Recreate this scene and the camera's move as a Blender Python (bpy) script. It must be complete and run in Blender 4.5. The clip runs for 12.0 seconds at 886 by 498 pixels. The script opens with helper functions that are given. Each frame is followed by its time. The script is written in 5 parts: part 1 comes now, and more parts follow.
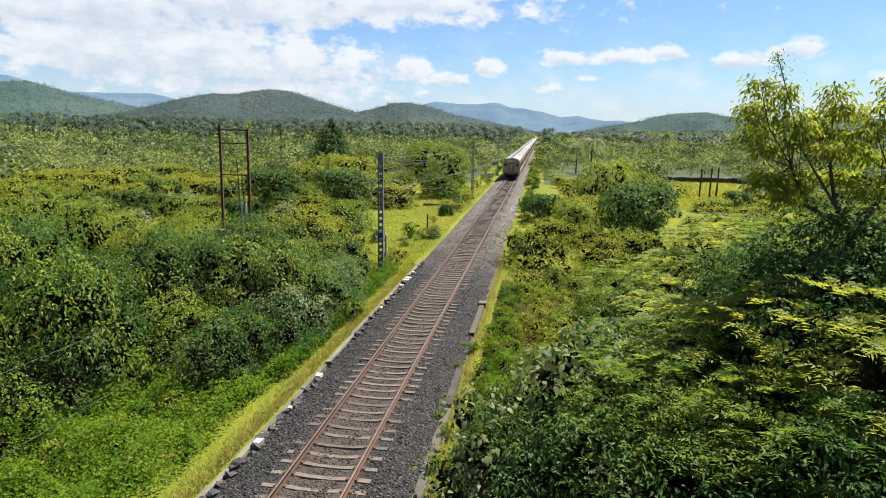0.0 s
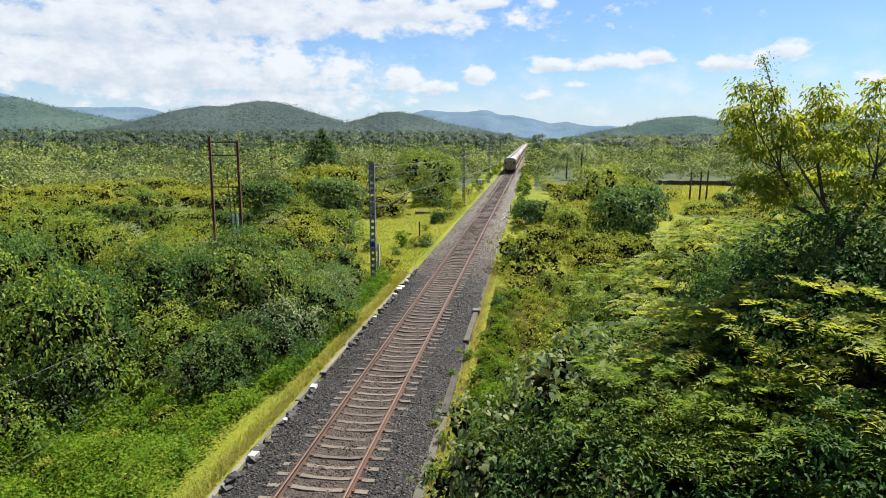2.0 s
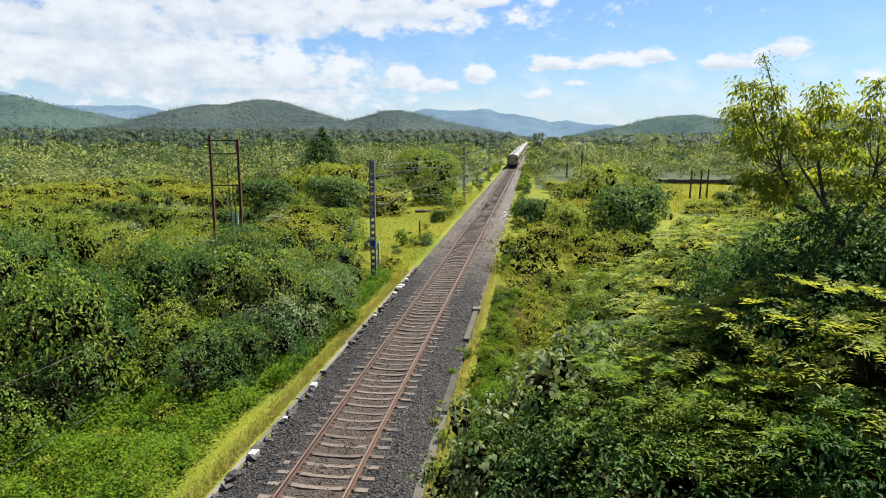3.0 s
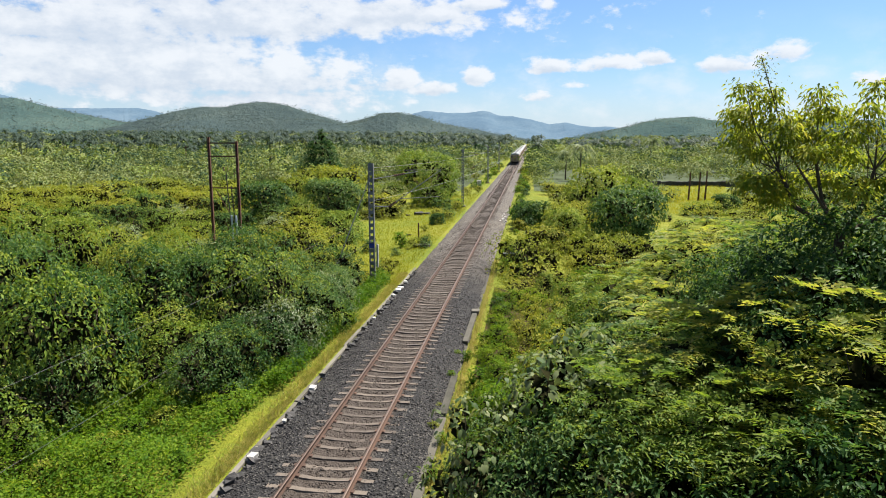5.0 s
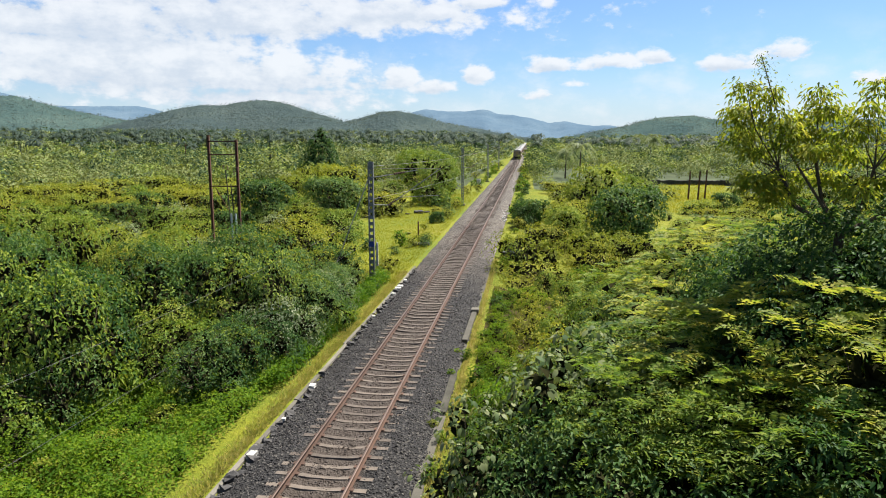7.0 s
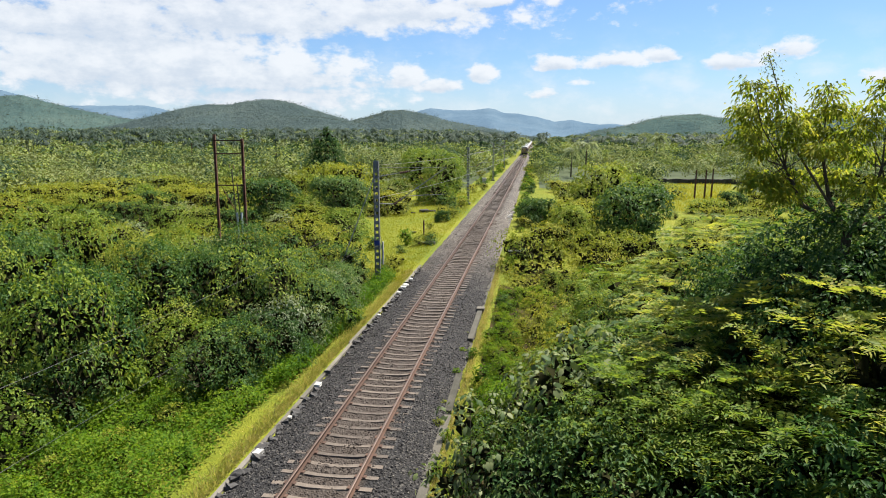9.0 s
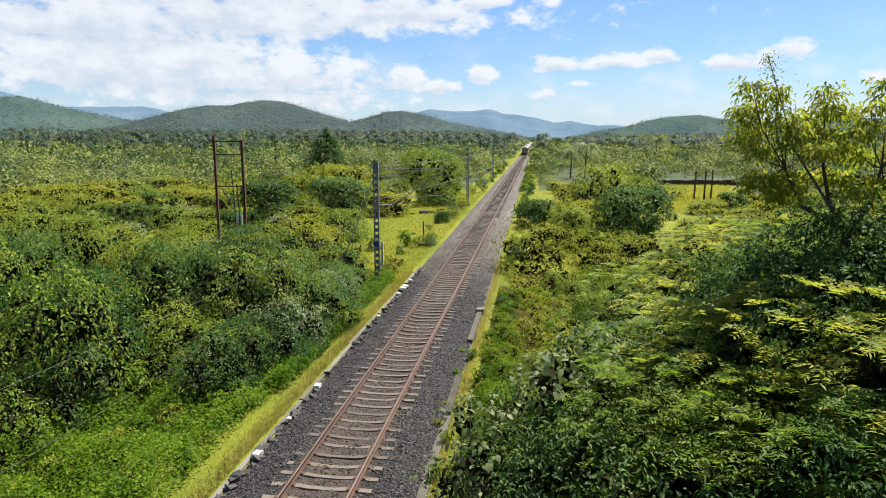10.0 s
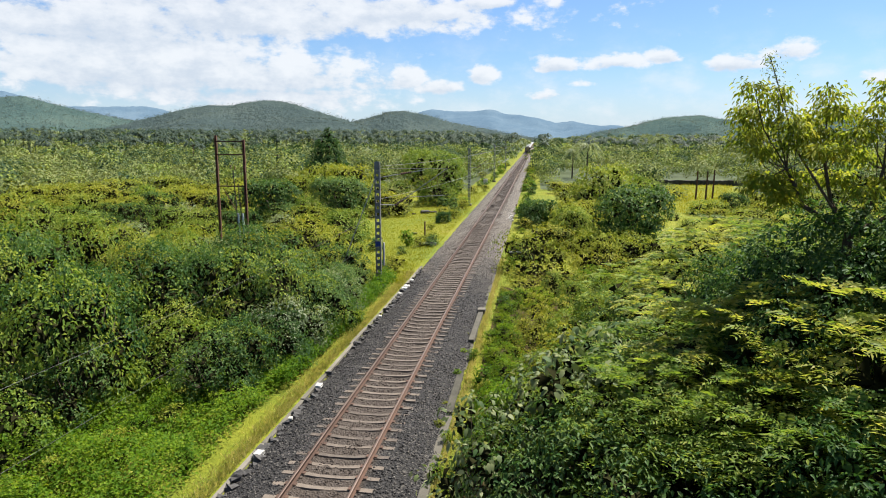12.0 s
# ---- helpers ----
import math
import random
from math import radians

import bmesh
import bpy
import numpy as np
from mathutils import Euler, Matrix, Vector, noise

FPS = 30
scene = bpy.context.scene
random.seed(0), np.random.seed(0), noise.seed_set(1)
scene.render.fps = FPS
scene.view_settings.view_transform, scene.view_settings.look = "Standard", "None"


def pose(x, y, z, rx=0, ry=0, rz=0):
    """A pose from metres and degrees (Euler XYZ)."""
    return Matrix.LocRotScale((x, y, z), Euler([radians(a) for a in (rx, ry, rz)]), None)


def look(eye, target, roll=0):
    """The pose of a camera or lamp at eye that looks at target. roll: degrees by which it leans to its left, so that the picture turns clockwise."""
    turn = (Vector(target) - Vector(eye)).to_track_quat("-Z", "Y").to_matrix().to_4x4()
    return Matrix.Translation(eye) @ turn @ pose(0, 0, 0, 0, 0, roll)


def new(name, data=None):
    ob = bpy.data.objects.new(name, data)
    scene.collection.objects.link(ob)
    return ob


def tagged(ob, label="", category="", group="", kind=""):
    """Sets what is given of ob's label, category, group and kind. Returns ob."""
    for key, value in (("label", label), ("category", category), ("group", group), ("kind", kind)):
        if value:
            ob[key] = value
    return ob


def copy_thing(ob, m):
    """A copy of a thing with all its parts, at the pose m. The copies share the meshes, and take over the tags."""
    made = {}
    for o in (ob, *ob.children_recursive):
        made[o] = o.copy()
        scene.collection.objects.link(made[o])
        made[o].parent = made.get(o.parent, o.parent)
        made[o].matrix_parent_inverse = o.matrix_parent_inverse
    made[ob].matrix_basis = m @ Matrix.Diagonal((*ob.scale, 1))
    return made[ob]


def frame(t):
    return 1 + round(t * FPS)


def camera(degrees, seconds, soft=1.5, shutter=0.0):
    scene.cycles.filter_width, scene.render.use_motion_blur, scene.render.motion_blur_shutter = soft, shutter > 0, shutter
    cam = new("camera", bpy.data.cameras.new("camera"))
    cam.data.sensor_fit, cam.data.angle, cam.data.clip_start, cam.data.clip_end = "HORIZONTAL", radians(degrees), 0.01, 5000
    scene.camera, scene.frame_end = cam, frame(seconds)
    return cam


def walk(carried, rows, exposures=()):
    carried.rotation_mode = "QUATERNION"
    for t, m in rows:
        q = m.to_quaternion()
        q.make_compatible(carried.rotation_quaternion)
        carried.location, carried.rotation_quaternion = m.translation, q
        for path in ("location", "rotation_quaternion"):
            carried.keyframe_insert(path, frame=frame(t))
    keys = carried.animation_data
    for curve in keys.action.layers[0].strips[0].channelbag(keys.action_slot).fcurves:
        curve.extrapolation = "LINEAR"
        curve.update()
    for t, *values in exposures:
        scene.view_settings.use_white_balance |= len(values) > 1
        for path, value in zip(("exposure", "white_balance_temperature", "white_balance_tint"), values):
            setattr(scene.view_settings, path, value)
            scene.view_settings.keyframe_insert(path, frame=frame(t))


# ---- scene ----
cam = camera(67.0, 12.0, soft=1.0)
EYE = (5.391, 0.0, 8.928)
ROWS = [
    (0, pose(*EYE, 79.956, -1.025, 8.255)),
    (0.5, pose(*EYE, 80.074, -0.983, 8.153)),
    (1, pose(*EYE, 80.347, -0.584, 7.773)),
    (1.5, pose(*EYE, 80.880, -0.167, 7.513)),
    (2, pose(*EYE, 80.638, 0.033, 7.429)),
    (2.5, pose(*EYE, 80.456, -0.044, 7.297)),
    (3, pose(*EYE, 80.518, -0.008, 7.451)),
    (5, pose(*EYE, 80.711, 0.048, 7.345)),
    (5.5, pose(*EYE, 80.579, 0.017, 7.388)),
    (6, pose(*EYE, 80.574, 0.012, 7.407)),
    (6.5, pose(*EYE, 80.552, -0.079, 7.312)),
    (7, pose(*EYE, 80.590, -0.028, 7.328)),
    (9, pose(*EYE, 80.495, 0.041, 7.793)),
    (9.5, pose(*EYE, 80.493, 0.084, 7.792)),
    (10, pose(*EYE, 80.581, 0.045, 7.765)),
    (10.5, pose(*EYE, 80.501, 0.008, 7.747)),
    (11, pose(*EYE, 80.521, -0.066, 7.843)),
    (11.5, pose(*EYE, 80.592, -0.028, 7.886)),
    (12, pose(*EYE, 80.588, 0.000, 7.893)),
]
walk(cam, ROWS)

# ---- sky and sun ----
SUN_EL, SUN_AZ = 61.0, 48.0          # degrees; azimuth from +y towards +x
sun = new("sun", bpy.data.lights.new("sun", "SUN"))
sun.data.energy, sun.data.angle, sun.data.color = 5.0, radians(0.53), (1.0, 0.95, 0.86)
_se, _sa = radians(SUN_EL), radians(SUN_AZ)
SUN_DIR = Vector((math.cos(_se) * math.sin(_sa), math.cos(_se) * math.cos(_sa), math.sin(_se)))
sun.matrix_world = look(SUN_DIR * 300, (0, 0, 0))
scene.view_settings.exposure = 1.37

# cumulus: azimuth, elevation, half width, half height (degrees), density
CLOUDS = [
    (-31.0, 5.6, 15.0, 3.6, 1.0), (-22.0, 5.0, 10.0, 2.6, 0.9), (-22.0, 3.2, 13.0, 1.3, 0.8), (-12.5, 4.4, 5.0, 0.9, 0.7), (-24.0, 9.6, 26.0, 2.4, 0.85),
    (-36.2, 8.00, 11.0, 1.81, 1.00),
    (-24.3, 9.13, 12.4, 2.01, 1.00),
    (-11.8, 10.05, 9.5, 1.43, 1.00),
    (-4.4, 10.90, 2.9, 0.86, 0.90),
    (-32.9, 12.29, 23.9, 2.87, 0.90),
    (-38.6, 4.76, 4.3, 0.86, 0.75),
    (-35.3, 6.11, 8.6, 1.05, 0.60),
    (-28.3, 6.03, 10.5, 1.19, 0.55),
    (-25.4, 4.41, 7.6, 0.86, 0.60),
    (-33.6, 3.55, 9.5, 0.86, 0.45),
    (-22.8, 5.56, 3.8, 0.95, 0.60),
    (-10.8, 4.84, 1.5, 1.15, 1.00),
    (-4.8, 5.02, 1.5, 0.95, 1.00),
    (-8.3, 4.02, 2.3, 0.67, 0.90),
    (-14.2, 5.49, 1.9, 0.95, 0.60),
    (-14.6, 4.13, 2.4, 0.57, 0.70),
    (1.5, 5.85, 2.0, 0.76, 1.00),
    (5.9, 5.93, 3.1, 0.72, 0.85),
    (9.8, 6.34, 1.8, 0.72, 1.00),
    (0.6, 3.35, 2.1, 0.57, 0.70),
    (4.0, 4.30, 4.3, 0.48, 0.40),
    (15.0, 5.42, 2.1, 0.76, 1.00),
    (18.8, 6.27, 2.8, 0.91, 0.80),
    (24.6, 4.01, 2.1, 0.67, 0.70),
    (1.6, 10.65, 1.2, 0.57, 0.70),
    (-9.0, 6.65, 2.9, 0.48, 0.35),
]


class Graph:
    """Short hand for node trees."""

    def __init__(self, tree):
        self.tree = tree

    def node(self, kind):
        return self.tree.nodes.new(kind)

    def link(self, a, b):
        self.tree.links.new(a, b)

    def put(self, socket, value):
        if isinstance(value, bpy.types.NodeSocket):
            self.link(value, socket)
        else:
            socket.default_value = value

    def math(self, op, a, b=0.0, c=0.0):
        n = self.node("ShaderNodeMath")
        n.operation = op
        for s, v in zip(n.inputs, (a, b, c)):
            self.put(s, v)
        return n.outputs[0]

    def ramp(self, fac, stops, interpolation="LINEAR"):
        n = self.node("ShaderNodeValToRGB")
        n.color_ramp.interpolation = interpolation
        el = n.color_ramp.elements
        el[0].position, el[0].color = stops[0][0], (*stops[0][1], 1)
        el[1].position, el[1].color = stops[-1][0], (*stops[-1][1], 1)
        for p, c in stops[1:-1]:
            e = el.new(p)
            e.color = (*c, 1)
        self.put(n.inputs[0], fac)
        return n.outputs[0]

    def noise(self, vector, scale, detail=4.0, rough=0.55, out=0):
        n = self.node("ShaderNodeTexNoise")
        n.inputs["Scale"].default_value = scale
        n.inputs["Detail"].default_value = detail
        n.inputs["Roughness"].default_value = rough
        if vector is not None:
            self.link(vector, n.inputs["Vector"])
        return n.outputs[out]

    def mix(self, fac, a, b, blend="MIX"):
        n = self.node("ShaderNodeMix")
        n.data_type, n.blend_type = "RGBA", blend
        self.put(n.inputs[0], fac)
        for s, v in ((n.inputs[6], a), (n.inputs[7], b)):
            self.put(s, (*v, 1) if isinstance(v, tuple) and len(v) == 3 else v)
        return n.outputs[2]

    def smooth(self, v, lo, hi):
        n = self.node("ShaderNodeMapRange")
        n.interpolation_type = "SMOOTHSTEP"
        self.put(n.inputs[0], v)
        n.inputs[1].default_value, n.inputs[2].default_value = lo, hi
        return n.outputs[0]


CLOUD_LIT, CLOUD_SHADE = (9.5, 9.85, 10.3), (6.9, 7.7, 8.8)
SKY_TINT, SKY_HAZE = (0.98, 1.24, 1.58), (7.6, 9.0, 10.5)


def make_world():
    w = bpy.data.worlds.new("sky")
    scene.world = w
    w.use_nodes = True
    w.node_tree.nodes.clear()
    g = Graph(w.node_tree)
    sky = g.node("ShaderNodeTexSky")
    sky.sky_type, sky.sun_disc, sky.sun_elevation, sky.sun_rotation = "NISHITA", False, _se, _sa
    sky.altitude, sky.air_density, sky.dust_density, sky.ozone_density = 50.0, 1.0, 0.7, 2.0
    co = g.node("ShaderNodeTexCoord").outputs["Generated"]
    xyz = g.node("ShaderNodeSeparateXYZ")
    g.link(co, xyz.inputs[0])
    az = g.math("DEGREES", g.math("ARCTAN2", xyz.outputs[0], xyz.outputs[1]))
    el = g.math("DEGREES", g.math("ARCSINE", xyz.outputs[2]))
    comb = g.node("ShaderNodeCombineXYZ")
    g.link(az, comb.inputs[0])
    g.link(g.math("MULTIPLY", el, 1.7), comb.inputs[1])
    flat = comb.outputs[0]
    soft = g.node("ShaderNodeSeparateColor")
    g.link(g.noise(flat, 0.16, 3.0, 0.5, 1), soft.inputs[0])
    azw = g.math("ADD", az, g.math("MULTIPLY", g.math("SUBTRACT", soft.outputs[0], 0.5), 3.0))
    elw = g.math("ADD", el, g.math("MULTIPLY", g.math("SUBTRACT", soft.outputs[1], 0.5), 1.2))
    total, low = None, None
    for a, e, wa, he, d in CLOUDS:
        u = g.math("DIVIDE", g.math("SUBTRACT", azw, a), wa * 1.1)
        v = g.math("DIVIDE", g.math("SUBTRACT", elw, e), he * 1.15)
        v = g.math("MULTIPLY", v, g.math("ADD", 1.0, g.math("MULTIPLY", g.math("LESS_THAN", v, 0.0), 0.45)))
        r2 = g.math("ADD", g.math("MULTIPLY", u, u), g.math("MULTIPLY", v, v))
        one = g.math("MULTIPLY", g.math("EXPONENT", g.math("MULTIPLY", r2, -1.0)), d)
        total = one if total is None else g.math("MAXIMUM", total, one)
        shade = g.math("MULTIPLY", one, g.math("MINIMUM", g.math("MAXIMUM", g.math("MULTIPLY_ADD", v, -0.6, 0.3), 0.0), 1.0))
        low = shade if low is None else g.math("MAXIMUM", low, shade)
    # billowing edges
    fbm = g.noise(flat, 0.42, 9.0, 0.60)
    dens = g.math("ADD", total, g.math("MULTIPLY", g.math("SUBTRACT", fbm, 0.5), 1.75))
    # more of the same cover round the rest of the sky
    rest = g.smooth(g.noise(flat, 0.055, 6.0, 0.6), 0.52, 0.72)
    rest = g.math("MULTIPLY", rest, g.math("MULTIPLY", g.smooth(el, 12.0, 20.0), 0.35))
    veil = g.math("MULTIPLY", g.smooth(g.noise(flat, 0.20, 7.0, 0.62), 0.42, 0.72), g.smooth(el, 10.0, 3.0))
    cover = g.math("MAXIMUM", g.smooth(dens, 0.30, 0.72), rest)
    cover = g.math("MAXIMUM", cover, g.math("MULTIPLY", veil, 0.55))
    grey = g.smooth(g.math("ADD", low, g.math("MULTIPLY", g.math("SUBTRACT", fbm, 0.5), -1.3)), 0.03, 0.62)
    white = g.mix(grey, CLOUD_LIT, CLOUD_SHADE)
    deep = g.mix(g.smooth(el, 45.0, 14.0), sky.outputs[0], g.mix(1.0, sky.outputs[0], SKY_TINT, "MULTIPLY"))
    hazy = g.mix(g.math("MULTIPLY", g.smooth(el, 6.5, 0.0), 0.6), deep, SKY_HAZE)
    col = g.mix(g.math("MULTIPLY", cover, 0.93), hazy, white)
    bg = g.node("ShaderNodeBackground")
    g.link(col, bg.inputs[0])
    bg.inputs[1].default_value = 0.0375
    g.link(bg.outputs[0], g.node("ShaderNodeOutputWorld").inputs[0])


make_world()
rng = np.random.default_rng(7)


# ---- materials ----
TONE = 0.80          # overall depth of the base colours


def toned(c, k=1.0):
    return tuple(v * TONE * k for v in c)


def material(name, rough=0.8, metal=0.0, spec=0.5):
    m = bpy.data.materials.new(name)
    m.use_nodes = True
    m.node_tree.nodes.clear()
    g = Graph(m.node_tree)
    b = g.node("ShaderNodeBsdfPrincipled")
    b.inputs["Roughness"].default_value = rough
    b.inputs["Metallic"].default_value = metal
    b.inputs["Specular IOR Level"].default_value = spec
    out = g.node("ShaderNodeOutputMaterial")
    g.link(b.outputs[0], out.inputs[0])
    return m, g, b, out


def coords(g, kind="Object"):
    return g.node("ShaderNodeTexCoord").outputs[kind]


def bump(g, b, height, strength, distance=0.02):
    n = g.node("ShaderNodeBump")
    n.inputs["Strength"].default_value = strength
    n.inputs["Distance"].default_value = distance
    g.link(height, n.inputs["Height"])
    g.link(n.outputs[0], b.inputs["Normal"])


def stained(name, dark, light, rough=0.8, metal=0.0, fine=30.0, broad=1.5, relief=0.4, spec=0.4):
    """Two scales of variation between two colours, with fine relief."""
    m, g, b, _ = material(name, rough, metal, spec)
    co = coords(g)
    a = g.noise(co, broad, 4.0, 0.6)
    f = g.noise(co, fine, 3.0, 0.6)
    rnd = g.node("ShaderNodeObjectInfo").outputs["Random"]
    mixv = g.math("ADD", g.math("MULTIPLY", a, 0.6), g.math("ADD", g.math("MULTIPLY", f, 0.5), g.math("MULTIPLY", rnd, 0.25)))
    g.link(g.ramp(mixv, [(0.35, toned(dark)), (0.9, toned(light))]), b.inputs["Base Color"])
    bump(g, b, f, relief, 0.01)
    return m


def leafy(name, stops, gloss=0.42, through_light=0.22, patch=0.25, grain=1.7):
    """Leaves: colour by leaf, by plant and by patch, and light through the blade."""
    m, g, b, out = material(name, gloss + 0.10, 0.0, 0.10)
    isl = g.node("ShaderNodeNewGeometry").outputs["Random Per Island"]
    rnd = g.node("ShaderNodeObjectInfo").outputs["Random"]
    co = coords(g)
    n = g.noise(co, grain, 2.0, 0.5)
    v = g.math("ADD", g.math("MULTIPLY", isl, 0.36), g.math("ADD", g.math("MULTIPLY", rnd, 0.28), g.math("MULTIPLY", n, patch * 2.4)))
    k = len(stops)
    col = g.ramp(v, [(0.15 + 0.75 * i / (k - 1), toned((c[0], c[1], c[2] * 1.4), 1.15)) for i, c in enumerate(stops)])
    g.link(col, b.inputs["Base Color"])
    t = g.node("ShaderNodeBsdfTranslucent")
    g.link(g.mix(1.0, col, (1.35, 1.28, 0.65), "MULTIPLY"), t.inputs[0])
    mx = g.node("ShaderNodeMixShader")
    mx.inputs[0].default_value = through_light + 0.15
    g.link(b.outputs[0], mx.inputs[1])
    g.link(t.outputs[0], mx.inputs[2])
    g.link(mx.outputs[0], out.inputs[0])
    return m


LEAF_MID = leafy("leaf_mid_green", [(0.03, 0.072, 0.010), (0.075, 0.14, 0.016), (0.16, 0.225, 0.024), (0.28, 0.31, 0.045)])
LEAF_DARK = leafy("leaf_dark_green", [(0.010, 0.034, 0.008), (0.024, 0.066, 0.013), (0.056, 0.118, 0.022), (0.14, 0.20, 0.05)])
LEAF_OLIVE = leafy("leaf_olive", [(0.06, 0.095, 0.008), (0.125, 0.17, 0.014), (0.21, 0.24, 0.022), (0.31, 0.30, 0.035)])
LEAF_PALE = leafy("leaf_pale_green", [(0.06, 0.10, 0.03), (0.12, 0.17, 0.055), (0.21, 0.26, 0.11), (0.36, 0.40, 0.22)], 0.36, 0.25)
LEAF_BIG = leafy("leaf_broad_silver_green", [(0.03, 0.065, 0.015), (0.06, 0.105, 0.028), (0.135, 0.17, 0.05), (0.31, 0.33, 0.125)], 0.40, 0.18)
LEAF_FROND = leafy("leaf_feathered", [(0.028, 0.08, 0.014), (0.062, 0.135, 0.022), (0.135, 0.205, 0.036), (0.27, 0.28, 0.06)], 0.36, 0.35)
LEAF_YELLOW = leafy("leaf_yellow_green", [(0.05, 0.11, 0.012), (0.11, 0.185, 0.02), (0.21, 0.265, 0.035), (0.36, 0.35, 0.06)], 0.38, 0.35)
LEAF_CROWN = leafy("leaf_sunlit_crown", [(0.08, 0.15, 0.012), (0.155, 0.225, 0.018), (0.27, 0.30, 0.03), (0.42, 0.39, 0.05)], 0.38, 0.36)
LEAF_LUSH = leafy("leaf_lush_weed", [(0.022, 0.068, 0.005), (0.052, 0.125, 0.007), (0.108, 0.20, 0.010), (0.215, 0.275, 0.02)], 0.5, 0.35)
LEAF_DRY = leafy("dry_grass_blade", [(0.15, 0.19, 0.03), (0.27, 0.28, 0.06), (0.40, 0.36, 0.11), (0.50, 0.43, 0.19)], 0.6, 0.35)
LEAF_MEADOW = leafy("meadow_grass_blade", [(0.10, 0.14, 0.006), (0.18, 0.215, 0.008), (0.27, 0.275, 0.010), (0.36, 0.32, 0.03)], 0.6, 0.35)
LEAF_FAR = leafy("leaf_far_woods", [(0.045, 0.08, 0.022), (0.085, 0.13, 0.034), (0.15, 0.19, 0.05), (0.24, 0.26, 0.08)], 0.6, 0.2)
WOODS_FAR = leafy("far_woods_leaf", [(0.034, 0.066, 0.020), (0.072, 0.112, 0.030), (0.12, 0.158, 0.040), (0.175, 0.20, 0.056)], 0.6, 0.05, 0.30, 0.13)
WOODS_FRESH = leafy("far_woods_fresh_leaf", [(0.045, 0.088, 0.018), (0.095, 0.155, 0.026), (0.16, 0.22, 0.034), (0.24, 0.27, 0.05)], 0.6, 0.05, 0.30, 0.13)
WOODS_DARK = leafy("far_woods_dark_leaf", [(0.012, 0.034, 0.012), (0.026, 0.058, 0.019), (0.05, 0.088, 0.03), (0.10, 0.14, 0.05)], 0.6, 0.1, 0.30, 0.13)
# bluish tint paints the haze over the far palm belt into its fronds
LEAF_PALM = leafy("hazed_palm_frond", [(0.015, 0.03, 0.018), (0.03, 0.05, 0.028), (0.06, 0.085, 0.045), (0.13, 0.155, 0.085)], 0.42, 0.2)
# greyed and blued in the base colour to look hazy with distance
LEAF_HILL = leafy("hazed_hill_woods", [(0.032, 0.052, 0.042), (0.052, 0.078, 0.058), (0.080, 0.108, 0.076), (0.118, 0.142, 0.10)], 0.9, 0.15)
# near-black base colour carries the shade inside the crowns
SHADE_TWIG = stained("shade_dark_twigs", (0.011, 0.012, 0.005), (0.036, 0.036, 0.016), 1.0, fine=20.0, spec=0.0)
BARK = stained("bark", (0.035, 0.027, 0.018), (0.13, 0.105, 0.075), 0.95, fine=22.0, spec=0.1)
RAIL_RUST = stained("rusty_rail_side", (0.04, 0.024, 0.018), (0.135, 0.075, 0.052), 0.75, 0.2, fine=40.0, broad=2.0)
RAIL_TOP = stained("rail_running_face", (0.10, 0.065, 0.05), (0.22, 0.16, 0.13), 0.5, 0.5, fine=60.0, broad=1.0, relief=0.1)
CONCRETE = stained("sleeper_concrete", (0.035, 0.028, 0.024), (0.185, 0.15, 0.122), 0.9, fine=45.0, broad=3.0)
KERB = stained("weathered_concrete", (0.06, 0.055, 0.04), (0.21, 0.19, 0.16), 0.92, fine=35.0, broad=1.2)
WALL_DARK = stained("dark_wall_concrete", (0.022, 0.022, 0.014), (0.115, 0.105, 0.085), 0.95, fine=30.0, broad=1.4)
ROCK = stained("dark_basalt_block", (0.012, 0.012, 0.013), (0.085, 0.08, 0.078), 0.85, fine=25.0, broad=2.0)
LIME = stained("limewashed_block", (0.24, 0.23, 0.21), (0.66, 0.65, 0.62), 0.85, fine=25.0, broad=2.0)
GALV = stained("galvanised_steel", (0.09, 0.095, 0.095), (0.34, 0.35, 0.345), 0.6, 0.3, fine=30.0, broad=1.0, relief=0.1)
RUST = stained("rusted_steel", (0.04, 0.018, 0.012), (0.16, 0.075, 0.05), 0.85, 0.2, fine=30.0)
WIRE = stained("wire_metal", (0.12, 0.125, 0.13), (0.30, 0.31, 0.32), 0.5, 0.5, relief=0.05)
UNDER_WIRE = stained("weathered_wire", (0.07, 0.075, 0.07), (0.20, 0.20, 0.19), 0.7, 0.3, relief=0.05)
PORCELAIN = stained("brown_porcelain", (0.05, 0.02, 0.015), (0.14, 0.06, 0.04), 0.25, relief=0.05)
BLUE_PLATE = stained("blue_enamel", (0.01, 0.03, 0.20), (0.03, 0.07, 0.36), 0.4, relief=0.05)
CREAM = stained("cream_paint", (0.22, 0.18, 0.12), (0.42, 0.36, 0.26), 0.6, fine=12.0, broad=0.6, relief=0.1)
MAROON = stained("faded_brick_red_paint", (0.09, 0.038, 0.022), (0.22, 0.10, 0.06), 0.55, fine=10.0, broad=0.5, relief=0.1)
TAN = stained("dusty_tan_paint", (0.20, 0.14, 0.09), (0.46, 0.34, 0.22), 0.65, fine=9.0, broad=0.7, relief=0.1)
ROOF_SILVER = stained("weathered_silver_roof", (0.05, 0.05, 0.048), (0.36, 0.355, 0.345), 0.6, 0.1, fine=3.0, broad=0.22, relief=0.1)
UNDER = stained("grimy_underframe", (0.012, 0.011, 0.010), (0.05, 0.045, 0.04), 0.85, relief=0.2)
GLASS_DARK = stained("dusty_window", (0.015, 0.017, 0.02), (0.05, 0.055, 0.06), 0.2, relief=0.02)
